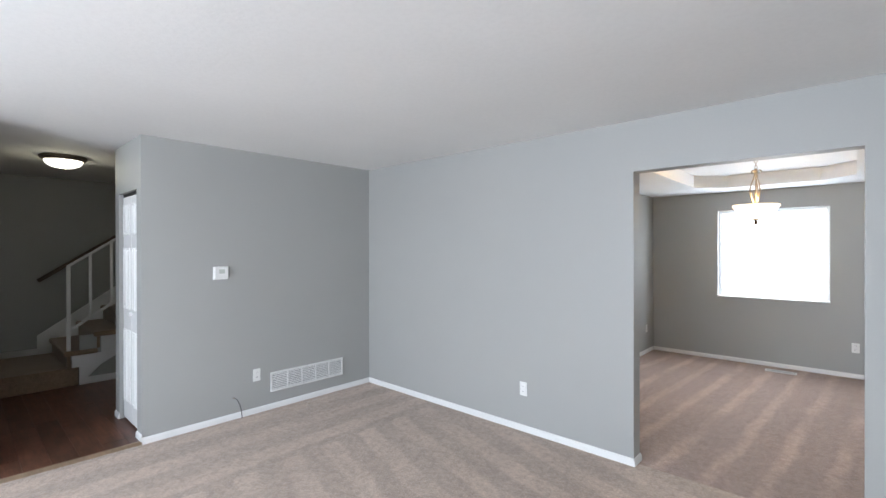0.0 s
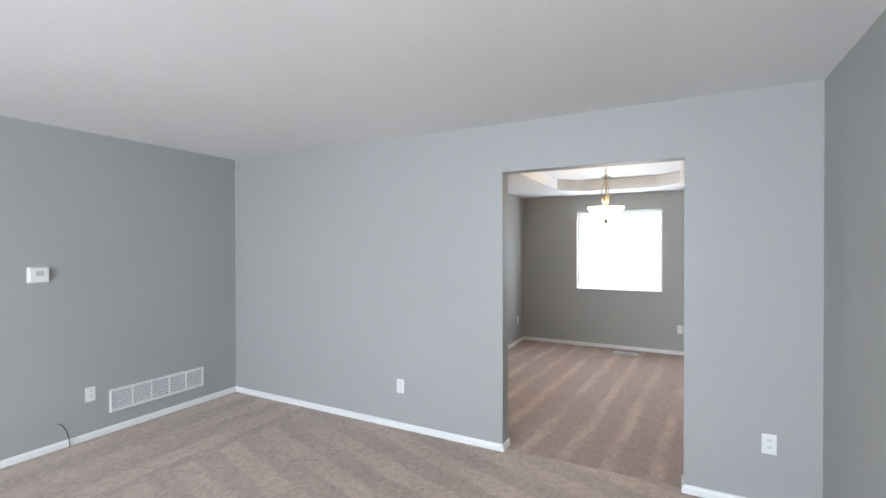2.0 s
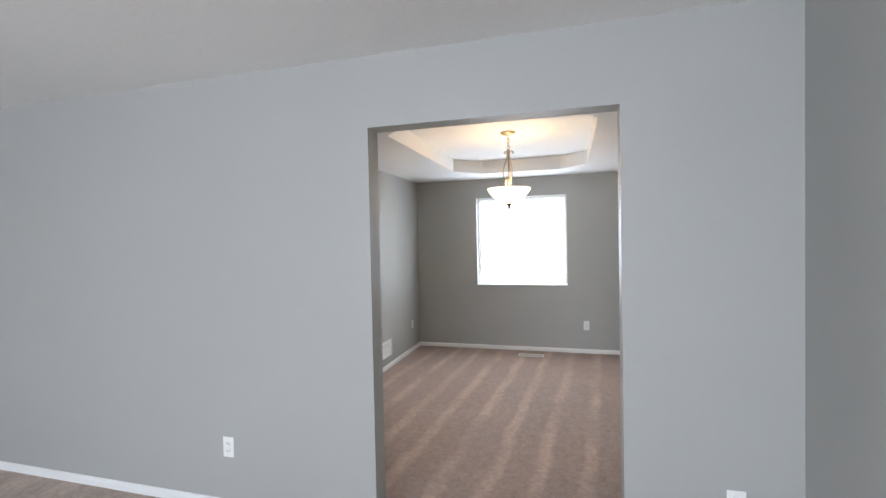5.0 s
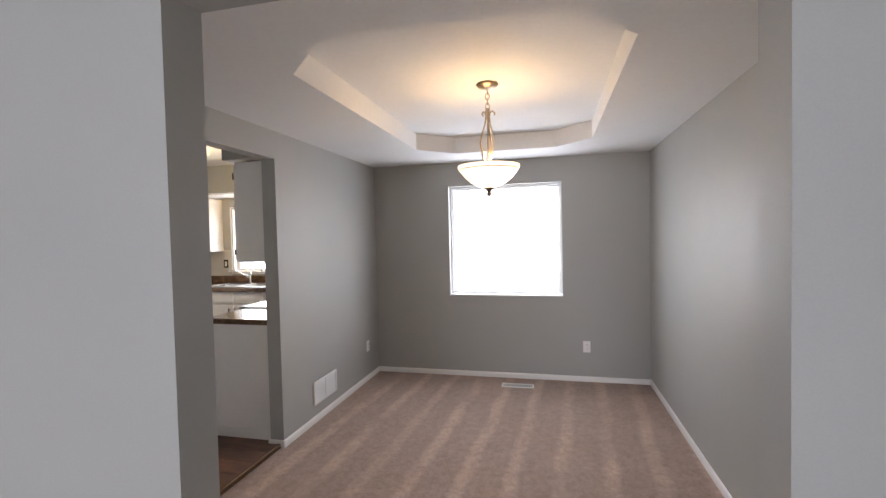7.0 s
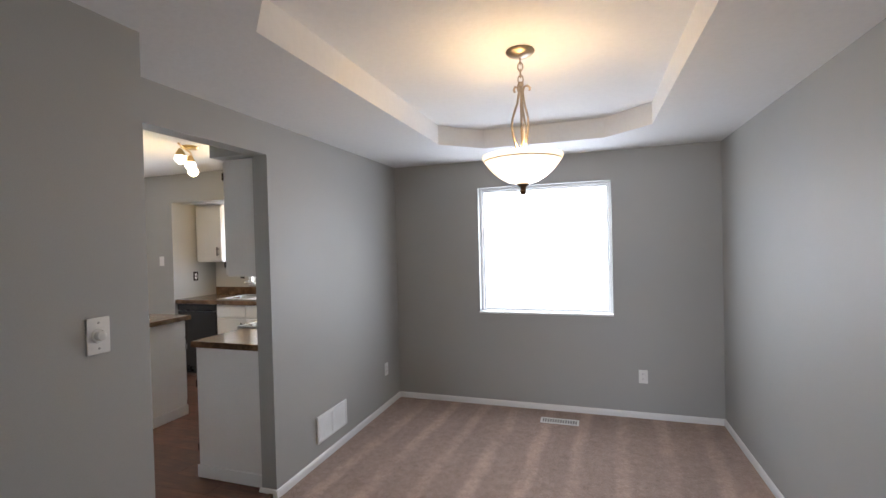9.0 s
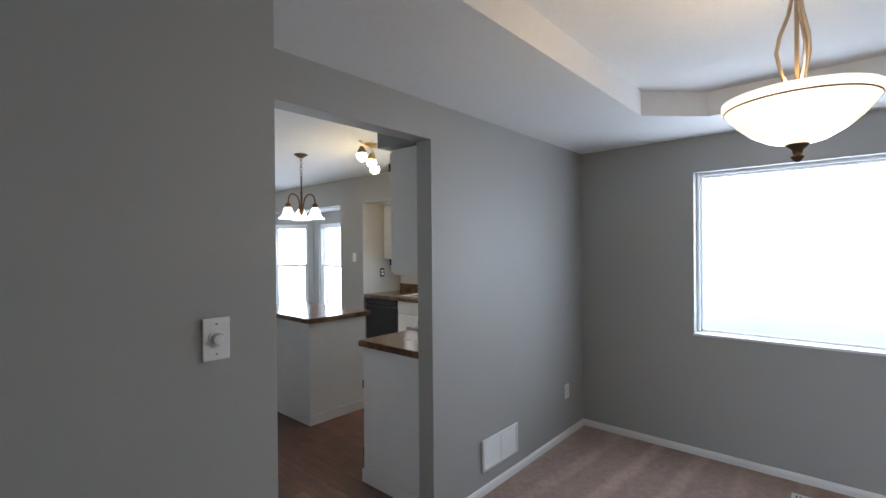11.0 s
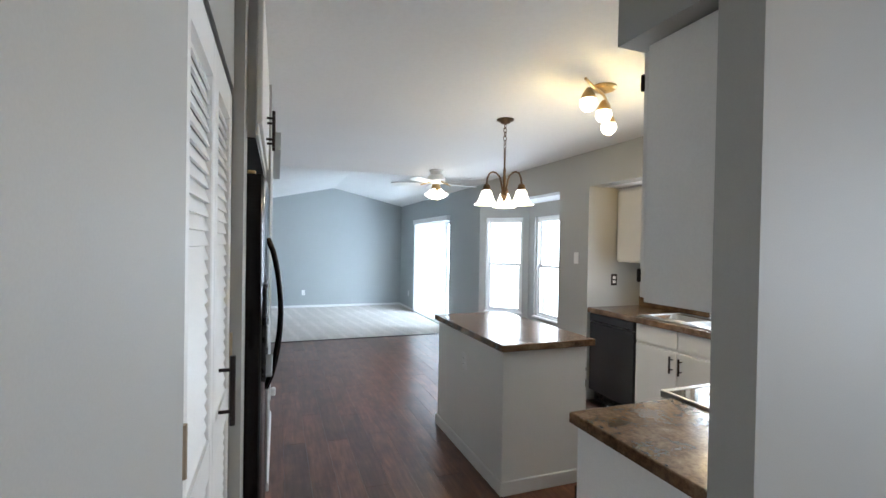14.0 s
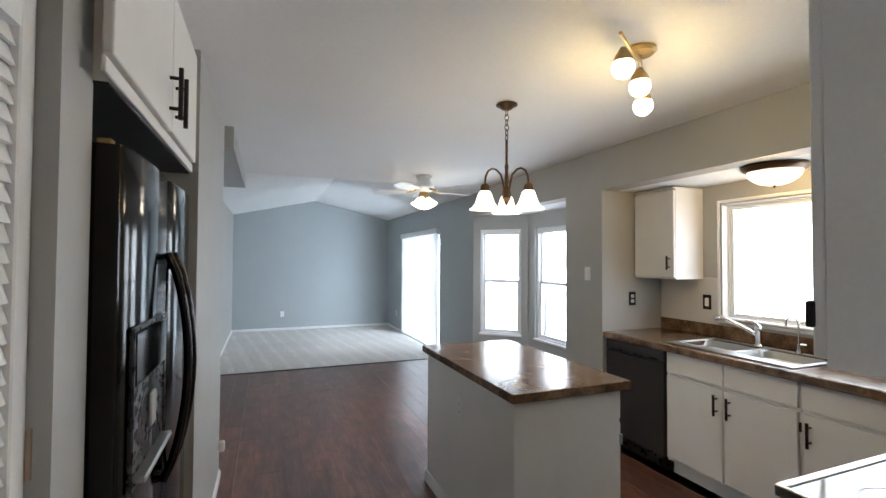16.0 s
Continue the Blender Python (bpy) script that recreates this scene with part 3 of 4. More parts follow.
def slider():
    w = thing("door_1", "white sliding glass patio door with vertical blind", "patio door", -9.175, YN, 0)
    w["kind"] = "structure"
    part("door_frame", frame_bars(-0.993, 0.993, 0.03, 0.14, 0.0, 1.97, 0.045), VINYL, w)
    for x0, x1, y in ((-0.935, 0.03, 0.10), (-0.03, 0.935, 0.065)):
        part("door_panel", frame_bars(x0, x1, y - 0.02, y + 0.02, 0.05, 1.92, 0.06), VINYL, w)
        pane(x0 + 0.062, x1 - 0.062, y, 0.112, 1.858, w)
    part("blind_valance", B(-1.05, 1.05, -0.075, -0.004, 1.93, 2.02, 0.008), BLINDWHITE, w, "white blind valance")
    # blind drawn at the right; the other vanes are added to give white glare
    for i in range(21):
        bm = bmesh.new()
        bmesh.ops.create_cube(bm, size=1, matrix=pose(-0.95 + 0.095 * i, -0.04, 0.99, 0, 0, 28) @ Matrix.Diagonal((0.088, 0.0015, 1.87, 1)))
        part("vane", bm, SHEER, w, "white sheer vane for blind and glare")



slider()


def panel_leaf(w, h, th, rows, cols, parent, name="leaf"):
    """A moulded door leaf, front towards -y, from x 0 to w."""
    bm = B(0, w, 0, th, 0, h, 0.003)
    leaf = part(name, bm, WHITE, parent)
    m = w * 0.13
    cw = (w - m * (cols + 1)) / cols
    for z0, z1 in rows:
        for c in range(cols):
            x0 = m + c * (cw + m)
            b2 = frame_bars(x0, x0 + cw, -0.012, -0.0005, z0, z1, 0.016, 0.004)
            box(b2, x0 + 0.028, x0 + cw - 0.028, -0.010, -0.0005, z0 + 0.028, z1 - 0.028, 0.004)
            part("raised_panel", b2, WHITE, leaf)
    return leaf


def closet_door():
    d = thing("door_2", "white six-panel bifold closet door, closed", "closet door", -3.99, 1.92, 0.02)
    d["kind"] = "structure"
    rows = ((0.16, 0.80), (0.98, 1.52), (1.63, 1.90))
    for i in range(2):
        w = 0.268
        leaf = panel_leaf(w, 1.97, 0.03, rows, 2, d, "bifold_leaf")
        leaf.location = (0.003 + i * 0.273, 0, 0)
    part("knob", lathe([(0.0, 0.03), (0.016, 0.028), (0.018, 0.018), (0.009, 0.008), (0.012, 0.0)], 16), WHITE, d, "", True).matrix_basis = pose(0.30, -0.001, 0.95, 90, 0, 0)
    part("track", B(0.0, 0.55, 0.002, 0.03, 1.975, 1.998), BLACKMETAL, d, "dark metal door track")


closet_door()


# ---- wall fittings ----
def outlet(x, y, z, rz, kind="duplex", plate=PLASTIC, insert=PLASTIC, label="white plastic duplex wall outlet", cat="outlet"):
    o = thing("wall_outlet" if kind == "duplex" else "light_switch", label, cat, x, y, z, rz, "outlets and switches")
    part("cover_plate", B(-0.036, 0.036, -0.006, -0.0005, -0.058, 0.058, 0.003, 2), plate, o)
    if kind == "duplex":
        for s in (-0.021, 0.021):
            sock = part("socket", B(-0.017, 0.017, -0.009, -0.004, s - 0.014, s + 0.014, 0.004, 2), insert, o)
            for dx in (-0.006, 0.006):
                part("slot", B(dx - 0.0012, dx + 0.0012, -0.0096, -0.0085, s - 0.004, s + 0.006), BLACKPLASTIC, sock)
    elif kind == "rocker":
        part("rocker", B(-0.017, 0.017, -0.010, -0.004, -0.034, 0.034, 0.003), insert, o)
    else:
        part("collar", lathe([(0.0175, 0.0), (0.019, 0.0035), (0.0225, 0.0035), (0.024, 0.0)], 28), insert, o, "", True).matrix_basis = pose(0, -0.006, 0, 90, 0, 0)
        part("dial", lathe([(0.0, 0.018), (0.0115, 0.0182), (0.014, 0.0165), (0.0155, 0.004), (0.0157, 0.0)], 28), insert, o, "round white dimmer dial", True).matrix_basis = pose(0, -0.006, 0, 90, 0, 0)
        for s in (-0.041, 0.041):
            part("screw", lathe([(0.0, 0.002), (0.003, 0.0015), (0.0035, 0.0)], 10), STEEL, o).matrix_basis = pose(0, -0.006, s, 90, 0, 0)
    return o


outlet(XL, 2.82, 0.335, 90)
outlet(-1.20, YA, 0.335, 0)
outlet(1.355, YA, 0.37, 0)
outlet(0.885, YN, 0.335, 0)
outlet(XD, 7.82, 0.34, 90)
outlet(XB, 4.95, 1.265, 90, "dial", label="white rotary dimmer switch on a wall plate", cat="switch")
outlet(-4.56, YN, 1.39, 0, "rocker", label="white rocker light switch on a wall plate", cat="switch")
outlet(XAL, 8.45, 1.18, 90, "duplex", BLACKMETAL, PLASTIC, "dark bronze plate with white sockets")
outlet(-3.93, YAL - 0.006, 1.18, 0, "rocker", BLACKMETAL, PLASTIC, "dark bronze plate with a white rocker switch", "switch")
outlet(XF, 5.84, 0.34, 90)
outlet(-10.75, YN, 0.36, 0)
outlet(-3.705, 6.5445, 0.67, 0)

plug = thing("night_light", "small white plug-in night light on the wall", "night light", -4.72, YFR, 0.25, 180)
part("cover_plate", B(-0.036, 0.036, -0.006, -0.0005, -0.058, 0.058, 0.003, 2), PLASTIC, plug)
part("body", B(-0.024, 0.024, -0.045, -0.007, -0.03, 0.04, 0.014, 3), PLASTIC, plug, "", True)


def thermostat():
    o = thing("thermostat", "small white square wall thermostat", "thermostat", XL, 2.495, 1.315, 90)
    part("base", B(-0.066, 0.066, -0.010, -0.0005, -0.058, 0.058, 0.003), PLASTIC, o)
    part("housing", B(-0.058, 0.058, -0.030, -0.0105, -0.044, 0.052, 0.006, 2), PLASTIC, o)
    part("display", B(-0.022, 0.026, -0.032, -0.0305, -0.005, 0.032), painted("pale_lcd", (0.52, 0.55, 0.5), 0.2, 0.05), o, "pale grey display")
    part("button", B(0.036, 0.048, -0.033, -0.0305, 0.004, 0.022, 0.001), PLASTIC, o)


thermostat()


def return_grille(name, x, y, z, rz, w, h, bays, label):
    g = thing(name, label, "vent", x, y, z, rz, "vents")
    part("backing", B(-w / 2 + 0.01, w / 2 - 0.01, -0.004, -0.001, -h / 2 + 0.01, h / 2 - 0.01), GREYFILL, g)
    part("frame", frame_bars(-w / 2, w / 2, -0.014, -0.0005, -h / 2, h / 2, 0.018, 0.003), WHITE, g)
    bw = (w - 0.036) / bays
    for i in range(1, bays):
        x0 = -w / 2 + 0.018 + bw * i
        part("mullion", B(x0 - 0.006, x0 + 0.006, -0.012, -0.004, -h / 2 + 0.018, h / 2 - 0.018), WHITE, g)
    n = max(5, int((h - 0.036) / 0.0155))
    step = (h - 0.036) / n
    for i in range(n):
        zc = -h / 2 + 0.018 + step * (i + 0.5)
        bm = bmesh.new()
        bmesh.ops.create_cube(bm, size=1, matrix=pose(0, -0.008, zc, 38, 0, 0) @ Matrix.Diagonal((w - 0.037, 0.0125, 0.0018, 1)))
        part("slat", bm, WHITE, g)


return_grille("return_air_grille", XL, 3.37, 0.235, 90, 0.83, 0.19, 5, "long white return air grille low on the wall")
return_grille("return_air_grille", XD, 6.865, 0.215, 90, 0.40, 0.195, 2, "white two-section return air grille low on the wall")


def floor_register():
    g = thing("floor_register", "white metal floor register set in the carpet", "vent", 0.195, 7.87, ZC)
    part("frame", box(box(box(box(bmesh.new(), -0.16, 0.16, -0.06, -0.04, 0.001, 0.007, 0.002), -0.16, 0.16, 0.04, 0.06, 0.001, 0.007, 0.002), -0.16, -0.14, -0.04, 0.04, 0.001, 0.007, 0.002), 0.14, 0.16, -0.04, 0.04, 0.001, 0.007, 0.002), WHITE, g)
    part("grating", B(-0.14, 0.14, -0.04, 0.04, 0.0005, 0.002), GREYFILL, g)
    for i in range(13):
        x0 = -0.126 + 0.021 * i
        part("bar", B(x0 - 0.004, x0 + 0.004, -0.04, 0.04, 0.0022, 0.0055), WHITE, g)


floor_register()

coax = thing("coax_cable", "short dark grey cable end rising beside the baseboard", "cable", XL + 0.03, 2.67, ZC)
part("cord", tube([(0.0, 0.0, 0.002), (0.0, -0.005, 0.07), (0.0, -0.02, 0.13), (0.01, -0.05, 0.185), (0.02, -0.075, 0.205)], 0.004, 8), painted("grey_cable", (0.09, 0.09, 0.095), 0.5), coax, "", True)
part("connector", tube([(0.02, -0.075, 0.205), (0.027, -0.095, 0.215)], 0.0055, 8), CHROME, coax, "metal cable connector", True)


# ---- lamps ----
def dome_light(name, x, y, z, r, drop, rim, glass, label):
    o = thing(name, label, "ceiling lamp", x, y, z)
    part("rim", lathe([(r * 0.55, 0.0), (r, 0.0), (r * 1.02, -0.012), (r * 0.96, -0.03), (r * 0.84, -0.042), (r * 0.80, -0.036), (0.0, -0.03)], 40), rim, o, "", True)
    pr = [(r * 0.82 * math.cos(math.pi / 2 * i / 8), -0.04 - drop * math.sin(math.pi / 2 * i / 8)) for i in range(9)]
    pr[-1] = (0.0, -0.04 - drop)
    part("glass_dome", lathe(pr, 40), glass, o, "glowing frosted glass dome", True).visible_shadow = False
    part("finial", lathe([(0.0, 0.006), (0.012, 0.002), (0.009, -0.008), (0.004, -0.016), (0.0, -0.018)], 14, None, (0, 0, -0.04 - drop)), rim, o, "", True)


dome_light("ceiling_lamp", -4.88, 1.62, H, 0.185, 0.075, NICKEL, DOME_HALL, "round flush ceiling lamp, frosted dome, metal rim, lit")
dome_light("ceiling_lamp", -3.19, 8.43, ZAL, 0.175, 0.085, BRONZE, glow("lit_sink_dome", (1.0, 0.85, 0.62), 2.6), "round flush lamp with bronze rim, lit, above the sink")


def chain(parent, z0, z1, mat, n):
    step = (z1 - z0) / n
    for i in range(n):
        zc = z0 + step * (i + 0.5)
        pts = [(0.0125 * math.cos(2 * math.pi * k / 12), 0, zc + step * 0.68 * math.sin(2 * math.pi * k / 12)) for k in range(13)]
        bm = tube(pts, 0.0028, 6)
        bmesh.ops.rotate(bm, verts=bm.verts, cent=(0, 0, 0), matrix=Matrix.Rotation(math.pi / 2 * (i % 2), 3, "Z"))
        part("chain_link", bm, mat, parent, "", True)


def dining_pendant():
    o = thing("pendant_lamp", "bowl pendant lamp of alabaster glass on a scrolled metal stem, lit", "pendant lamp", 0.17, 6.14, ZT)
    part("canopy", lathe([(0.0, 0.0), (0.067, 0.0), (0.07, -0.006), (0.06, -0.018), (0.03, -0.028), (0.01, -0.034), (0.0, -0.036)], 32), NICKEL, o, "", True)
    chain(o, -0.155, -0.03, NICKEL, 4)
    part("stem", tube([(0, 0, -0.15), (0, 0, -0.63)], 0.006, 8), NICKEL, o, "", True)
    part("collar", lathe([(0.0, -0.15), (0.012, -0.152), (0.014, -0.165), (0.009, -0.175), (0.014, -0.19), (0.011, -0.20), (0.0, -0.20)], 16), NICKEL, o, "", True)
    for k in range(3):
        a0 = radians(20 + 120 * k)
        prof = [(0.042, -0.19), (0.046, -0.176), (0.034, -0.165), (0.018, -0.172), (0.011, -0.20), (0.02, -0.25), (0.042, -0.31), (0.05, -0.36), (0.036, -0.43), (0.014, -0.50), (0.012, -0.53)]
        pts = [(r * math.cos(a0 + 0.9 * i / 10), r * math.sin(a0 + 0.9 * i / 10), z) for i, (r, z) in enumerate(prof)]
        part("scroll_arm", tube(pts, 0.0055, 8), NICKEL, o, "", True)
    R = 0.192
    pr = [(R, -0.472), (R * 1.005, -0.484), (R * 0.985, -0.498), (R * 0.955, -0.503), (R * 0.90, -0.522), (R * 0.78, -0.557), (R * 0.60, -0.594), (R * 0.38, -0.624), (R * 0.15, -0.638), (0.0, -0.640),
          (0.0, -0.634), (R * 0.37, -0.617), (R * 0.58, -0.588), (R * 0.88, -0.518), (R * 0.96, -0.482), (R, -0.472)]
    pr = [(r, -0.645 + (z + 0.640) * 0.83) for r, z in pr]
    bowl = part("glass_bowl", lathe(pr, 48), SHADE_WARM, o, "glowing cream alabaster glass bowl", True)
    bowl.visible_shadow = False
    part("rim_band", lathe([(R * 0.972, -0.529), (R * 0.978, -0.5315), (R * 0.966, -0.5335), (R * 0.95, -0.532)], 48), BRONZE, bowl, "thin dark band under the rim", True)
    part("finial", lathe([(0.0, -0.640), (0.03, -0.642), (0.028, -0.648), (0.014, -0.66), (0.012, -0.672), (0.018, -0.68), (0.008, -0.694), (0.0, -0.697)], 20), BRONZE, o, "dark metal finial", True)


dining_pendant()


def chandelier():
    o = thing("chandelier", "bronze chandelier with white bell glass shades, lit", "chandelier", -3.72, 6.845, H)
    part("canopy", lathe([(0.0, 0.0), (0.063, 0.0), (0.065, -0.007), (0.045, -0.016), (0.03, -0.03), (0.012, -0.036), (0.0, -0.038)], 28), BRONZE, o, "", True)
    chain(o, -0.185, -0.035, BRONZE, 5)
    part("ring", tube([(0.016 * math.cos(2 * math.pi * k / 14), 0, -0.2 + 0.016 * math.sin(2 * math.pi * k / 14)) for k in range(15)], 0.003, 6), BRONZE, o, "", True)
    part("stem", lathe([(0.0, -0.21), (0.008, -0.215), (0.007, -0.36), (0.013, -0.375), (0.009, -0.40), (0.012, -0.44), (0.011, -0.52), (0.022, -0.545), (0.028, -0.565), (0.016, -0.585), (0.008, -0.605), (0.0, -0.612)], 18), BRONZE, o, "", True)
    for k in range(3):
        a0 = radians(30.5 + 120 * k)
        c, s = math.cos(a0), math.sin(a0)
        prof = [(0.012, -0.54), (0.026, -0.47), (0.04, -0.425), (0.07, -0.40), (0.098, -0.395), (0.124, -0.41), (0.14, -0.445), (0.145, -0.49)]
        arm = part("arm", tube([(r * c, r * s, z) for r, z in prof], 0.0065, 8), BRONZE, o, "", True)
        part("socket_cup", lathe([(0.0, -0.485), (0.014, -0.487), (0.026, -0.50), (0.03, -0.53), (0.026, -0.538), (0.0, -0.54)], 18, None, (0.145 * c, 0.145 * s, 0)), BRONZE, arm, "", True)
        sh = part("bell_shade", lathe([(0.028, -0.532), (0.038, -0.545), (0.047, -0.575), (0.058, -0.605), (0.078, -0.63), (0.092, -0.638), (0.089, -0.640), (0.072, -0.628), (0.052, -0.60), (0.04, -0.565), (0.026, -0.536)], 28, None, (0.145 * c, 0.145 * s, 0)), SHADE_WHITE, arm, "glowing white glass bell shade", True)
        sh.visible_shadow = False


chandelier()


def spot_fixture():
    o = thing("spot_lamp", "brass three-globe ceiling spot lamp, lit", "ceiling lamp", -2.88, 7.04, H)
    part("ceiling_plate", lathe([(0.0, 0.0), (0.07, 0.0), (0.072, -0.01), (0.06, -0.022), (0.0, -0.026)], 30), BRASS, o, "", True)
    part("bar", tube([(0.13, -0.23, -0.03), (0.06, -0.11, -0.045), (0.0, 0.0, -0.05), (-0.07, 0.08, -0.055), (-0.13, 0.15, -0.055)], 0.008, 8), BRASS, o, "", True)
    for x, y, z in ((0.08, -0.17, -0.14), (-0.01, 0.01, -0.16), (-0.13, 0.15, -0.19)):
        head = part("spot_cup", lathe([(0.0, 0.085), (0.012, 0.083), (0.02, 0.07), (0.036, 0.045), (0.042, 0.022), (0.038, 0.02), (0.0, 0.03)], 20, None, (x, y, z)), BRASS, o, "", True)
        gl = [(0.0, 0.038)] + [(0.046 * math.sin(math.pi * i / 12), 0.046 * math.cos(math.pi * i / 12)) for i in range(2, 12)] + [(0.0, -0.046)]
        part("globe_bulb", lathe(gl, 24, None, (x, y, z)), GLOBE, head, "glowing round bulb", True).visible_shadow = False


spot_fixture()


def ceiling_fan():
    o = thing("ceiling_fan", "white ceiling fan with a cluster of lit glass shades", "ceiling fan", -6.1, 7.14, H)
    part("canopy", lathe([(0.0, 0.0), (0.085, 0.0), (0.09, -0.02), (0.075, -0.05), (0.06, -0.06), (0.0, -0.06)], 32), WHITE, o, "", True)
    part("motor", lathe([(0.0, -0.06), (0.085, -0.065), (0.11, -0.09), (0.115, -0.13), (0.09, -0.165), (0.06, -0.18), (0.0, -0.18)], 36), WHITE, o, "", True)
    for k in range(5):
        a0 = 25 + 72 * k
        bm = slab([(0.17, -0.05), (0.30, -0.062), (0.52, -0.065), (0.575, -0.045), (0.59, 0.0), (0.575, 0.045), (0.52, 0.065), (0.30, 0.062), (0.17, 0.05)], -0.004, 0.004)
        bmesh.ops.transform(bm, verts=bm.verts, matrix=pose(0, 0, -0.172, 0, 0, a0) @ pose(0, 0, 0, 11, 0, 0))
        bl = part("blade", bm, WHITE, o)
        part("blade_iron", tube([(0.08 * math.cos(radians(a0)), 0.08 * math.sin(radians(a0)), -0.15), (0.2 * math.cos(radians(a0)), 0.2 * math.sin(radians(a0)), -0.18)], 0.012, 6), BRASS, bl)
    part("light_kit", lathe([(0.0, -0.18), (0.05, -0.182), (0.062, -0.22), (0.05, -0.262), (0.02, -0.282), (0.0, -0.286)], 24), BRASS, o, "", True)
    for k in range(4):
        a0 = radians(45 + 90 * k)
        bm = lathe([(0.022, 0.0), (0.032, -0.02), (0.045, -0.06), (0.062, -0.09), (0.068, -0.098), (0.064, -0.099), (0.042, -0.062), (0.028, -0.02), (0.02, -0.002)], 20)
        bmesh.ops.transform(bm, verts=bm.verts, matrix=Matrix.Translation((0.05 * math.cos(a0), 0.05 * math.sin(a0), -0.25)) @ Matrix.Rotation(a0, 4, "Z") @ Matrix.Rotation(radians(-32), 4, "Y"))
        part("glass_shade", bm, SHADE_WHITE, o, "glowing tulip glass shade", True).visible_shadow = False
    part("pull_chain", tube([(0.0, 0.0, -0.28), (0.0, 0.0, -0.43)], 0.003, 6), BRASS, o)


ceiling_fan()


# ---- cabinets and appliances ----
def bar_pull(parent, x, y, z, length=0.13, name="handle", horizontal=False):
    """Bar handle on two posts; the front faces -y."""
    h = length / 2
    bm = tube([(x, y - 0.034, z - h), (x, y - 0.034, z + h)], 0.0078, 8)
    for s in (-0.3, 0.3):
        tube([(x, y, z + s * length), (x, y - 0.034, z + s * length)], 0.005, 8, bm)
    return part(name, bm, BLACKMETAL, parent, "dark bronze bar handle", True)


def cabinet_door(parent, x0, x1, y, z0, z1, handle=None, th=0.019):
    d = part("door", B(x0, x1, y - th, y, z0, z1, 0.004, 2), CABWHITE, parent)
    part("edge_bead", frame_bars(x0 + 0.004, x1 - 0.004, y - th - 0.0015, y - th + 0.001, z0 + 0.004, z1 - 0.004, 0.006, 0.0), CABWHITE, d)
    if handle:
        bar_pull(d, handle[0], y - th, handle[1], handle[2])
    return d


def drawer_front(parent, x0, x1, y, z0, z1, th=0.019):
    return part("drawer_front", B(x0, x1, y - th, y, z0, z1, 0.004, 2), CABWHITE, parent)


def hinge(parent, x, y, z):
    part("hinge", B(x - 0.006, x + 0.006, y - 0.012, y, z - 0.025, z + 0.025, 0.002), BLACKMETAL, parent, "dark metal hinge")


FY = 8.185   # front of the sink run
c = thing("sink_cabinet", "white base cabinet with two doors under the sink", "cabinet", -3.345, FY, 0, 0, "base cabinets")
part("body", B(-0.43, 0.43, 0.0, 0.58, 0.10, 0.872), CABWHITE, c)
part("toe_kick", B(-0.43, 0.43, 0.055, 0.075, 0.0, 0.099), WHITE, c)
cabinet_door(c, -0.422, -0.003, -0.001, 0.125, 0.70, (-0.04, 0.60, 0.13))
cabinet_door(c, 0.004, 0.422, -0.001, 0.125, 0.70, (0.045, 0.60, 0.13))
drawer_front(c, -0.422, -0.003, -0.001, 0.72, 0.862)
drawer_front(c, 0.004, 0.422, -0.001, 0.72, 0.862)
hinge(c, 0.428, -0.002, 0.62)
c = thing("corner_cabinet", "white base cabinet with one door and drawer", "cabinet", -2.91, FY, 0, 0, "base cabinets")
part("body", B(0.0, 0.70, 0.0, 0.58, 0.10, 0.872), CABWHITE, c)
part("toe_kick", B(0.0, 0.70, 0.055, 0.075, 0.0, 0.099), WHITE, c)
cabinet_door(c, 0.006, 0.46, -0.001, 0.125, 0.70, (0.05, 0.60, 0.13))
drawer_front(c, 0.006, 0.46, -0.001, 0.72, 0.862)
part("filler", B(0.465, 0.70, -0.012, -0.001, 0.10, 0.872), CABWHITE, c)


def dishwasher():
    o = thing("dishwasher", "black stainless dishwasher between wall and cabinet", "dishwasher", -4.07, FY, 0)
    part("tub", B(-0.29, 0.285, 0.01, 0.57, 0.10, 0.868), BLACKPLASTIC, o)
    part("door_panel", B(-0.292, 0.287, -0.03, 0.009, 0.115, 0.775, 0.006, 2), DISHSTEEL, o)
    part("control_panel", B(-0.292, 0.287, -0.034, 0.009, 0.782, 0.862, 0.008, 2), DISHSTEEL, o)
    part("pocket_handle", B(-0.25, 0.245, -0.040, -0.0345, 0.785, 0.80, 0.002), BLACKPLASTIC, o, "recessed black handle strip")
    part("toe_panel", B(-0.29, 0.285, 0.04, 0.06, 0.0, 0.112), BLACKPLASTIC, o)


dishwasher()

# worktops
SX0, SX1, SY0, SY1 = -3.79, -2.98, 8.215, 8.68    # sink cut-out
wt = thing("worktop", "brown stone-pattern laminate worktop with backsplash lip", "worktop", -2.94, 8.45, 0.873)


def local_box(bm, x0, x1, y0, y1, z0, z1, bev=0.0):
    return box(bm, x0 + 2.94, x1 + 2.94, y0 - 8.45, y1 - 8.45, z0 - 0.873, z1 - 0.873, bev, 2)


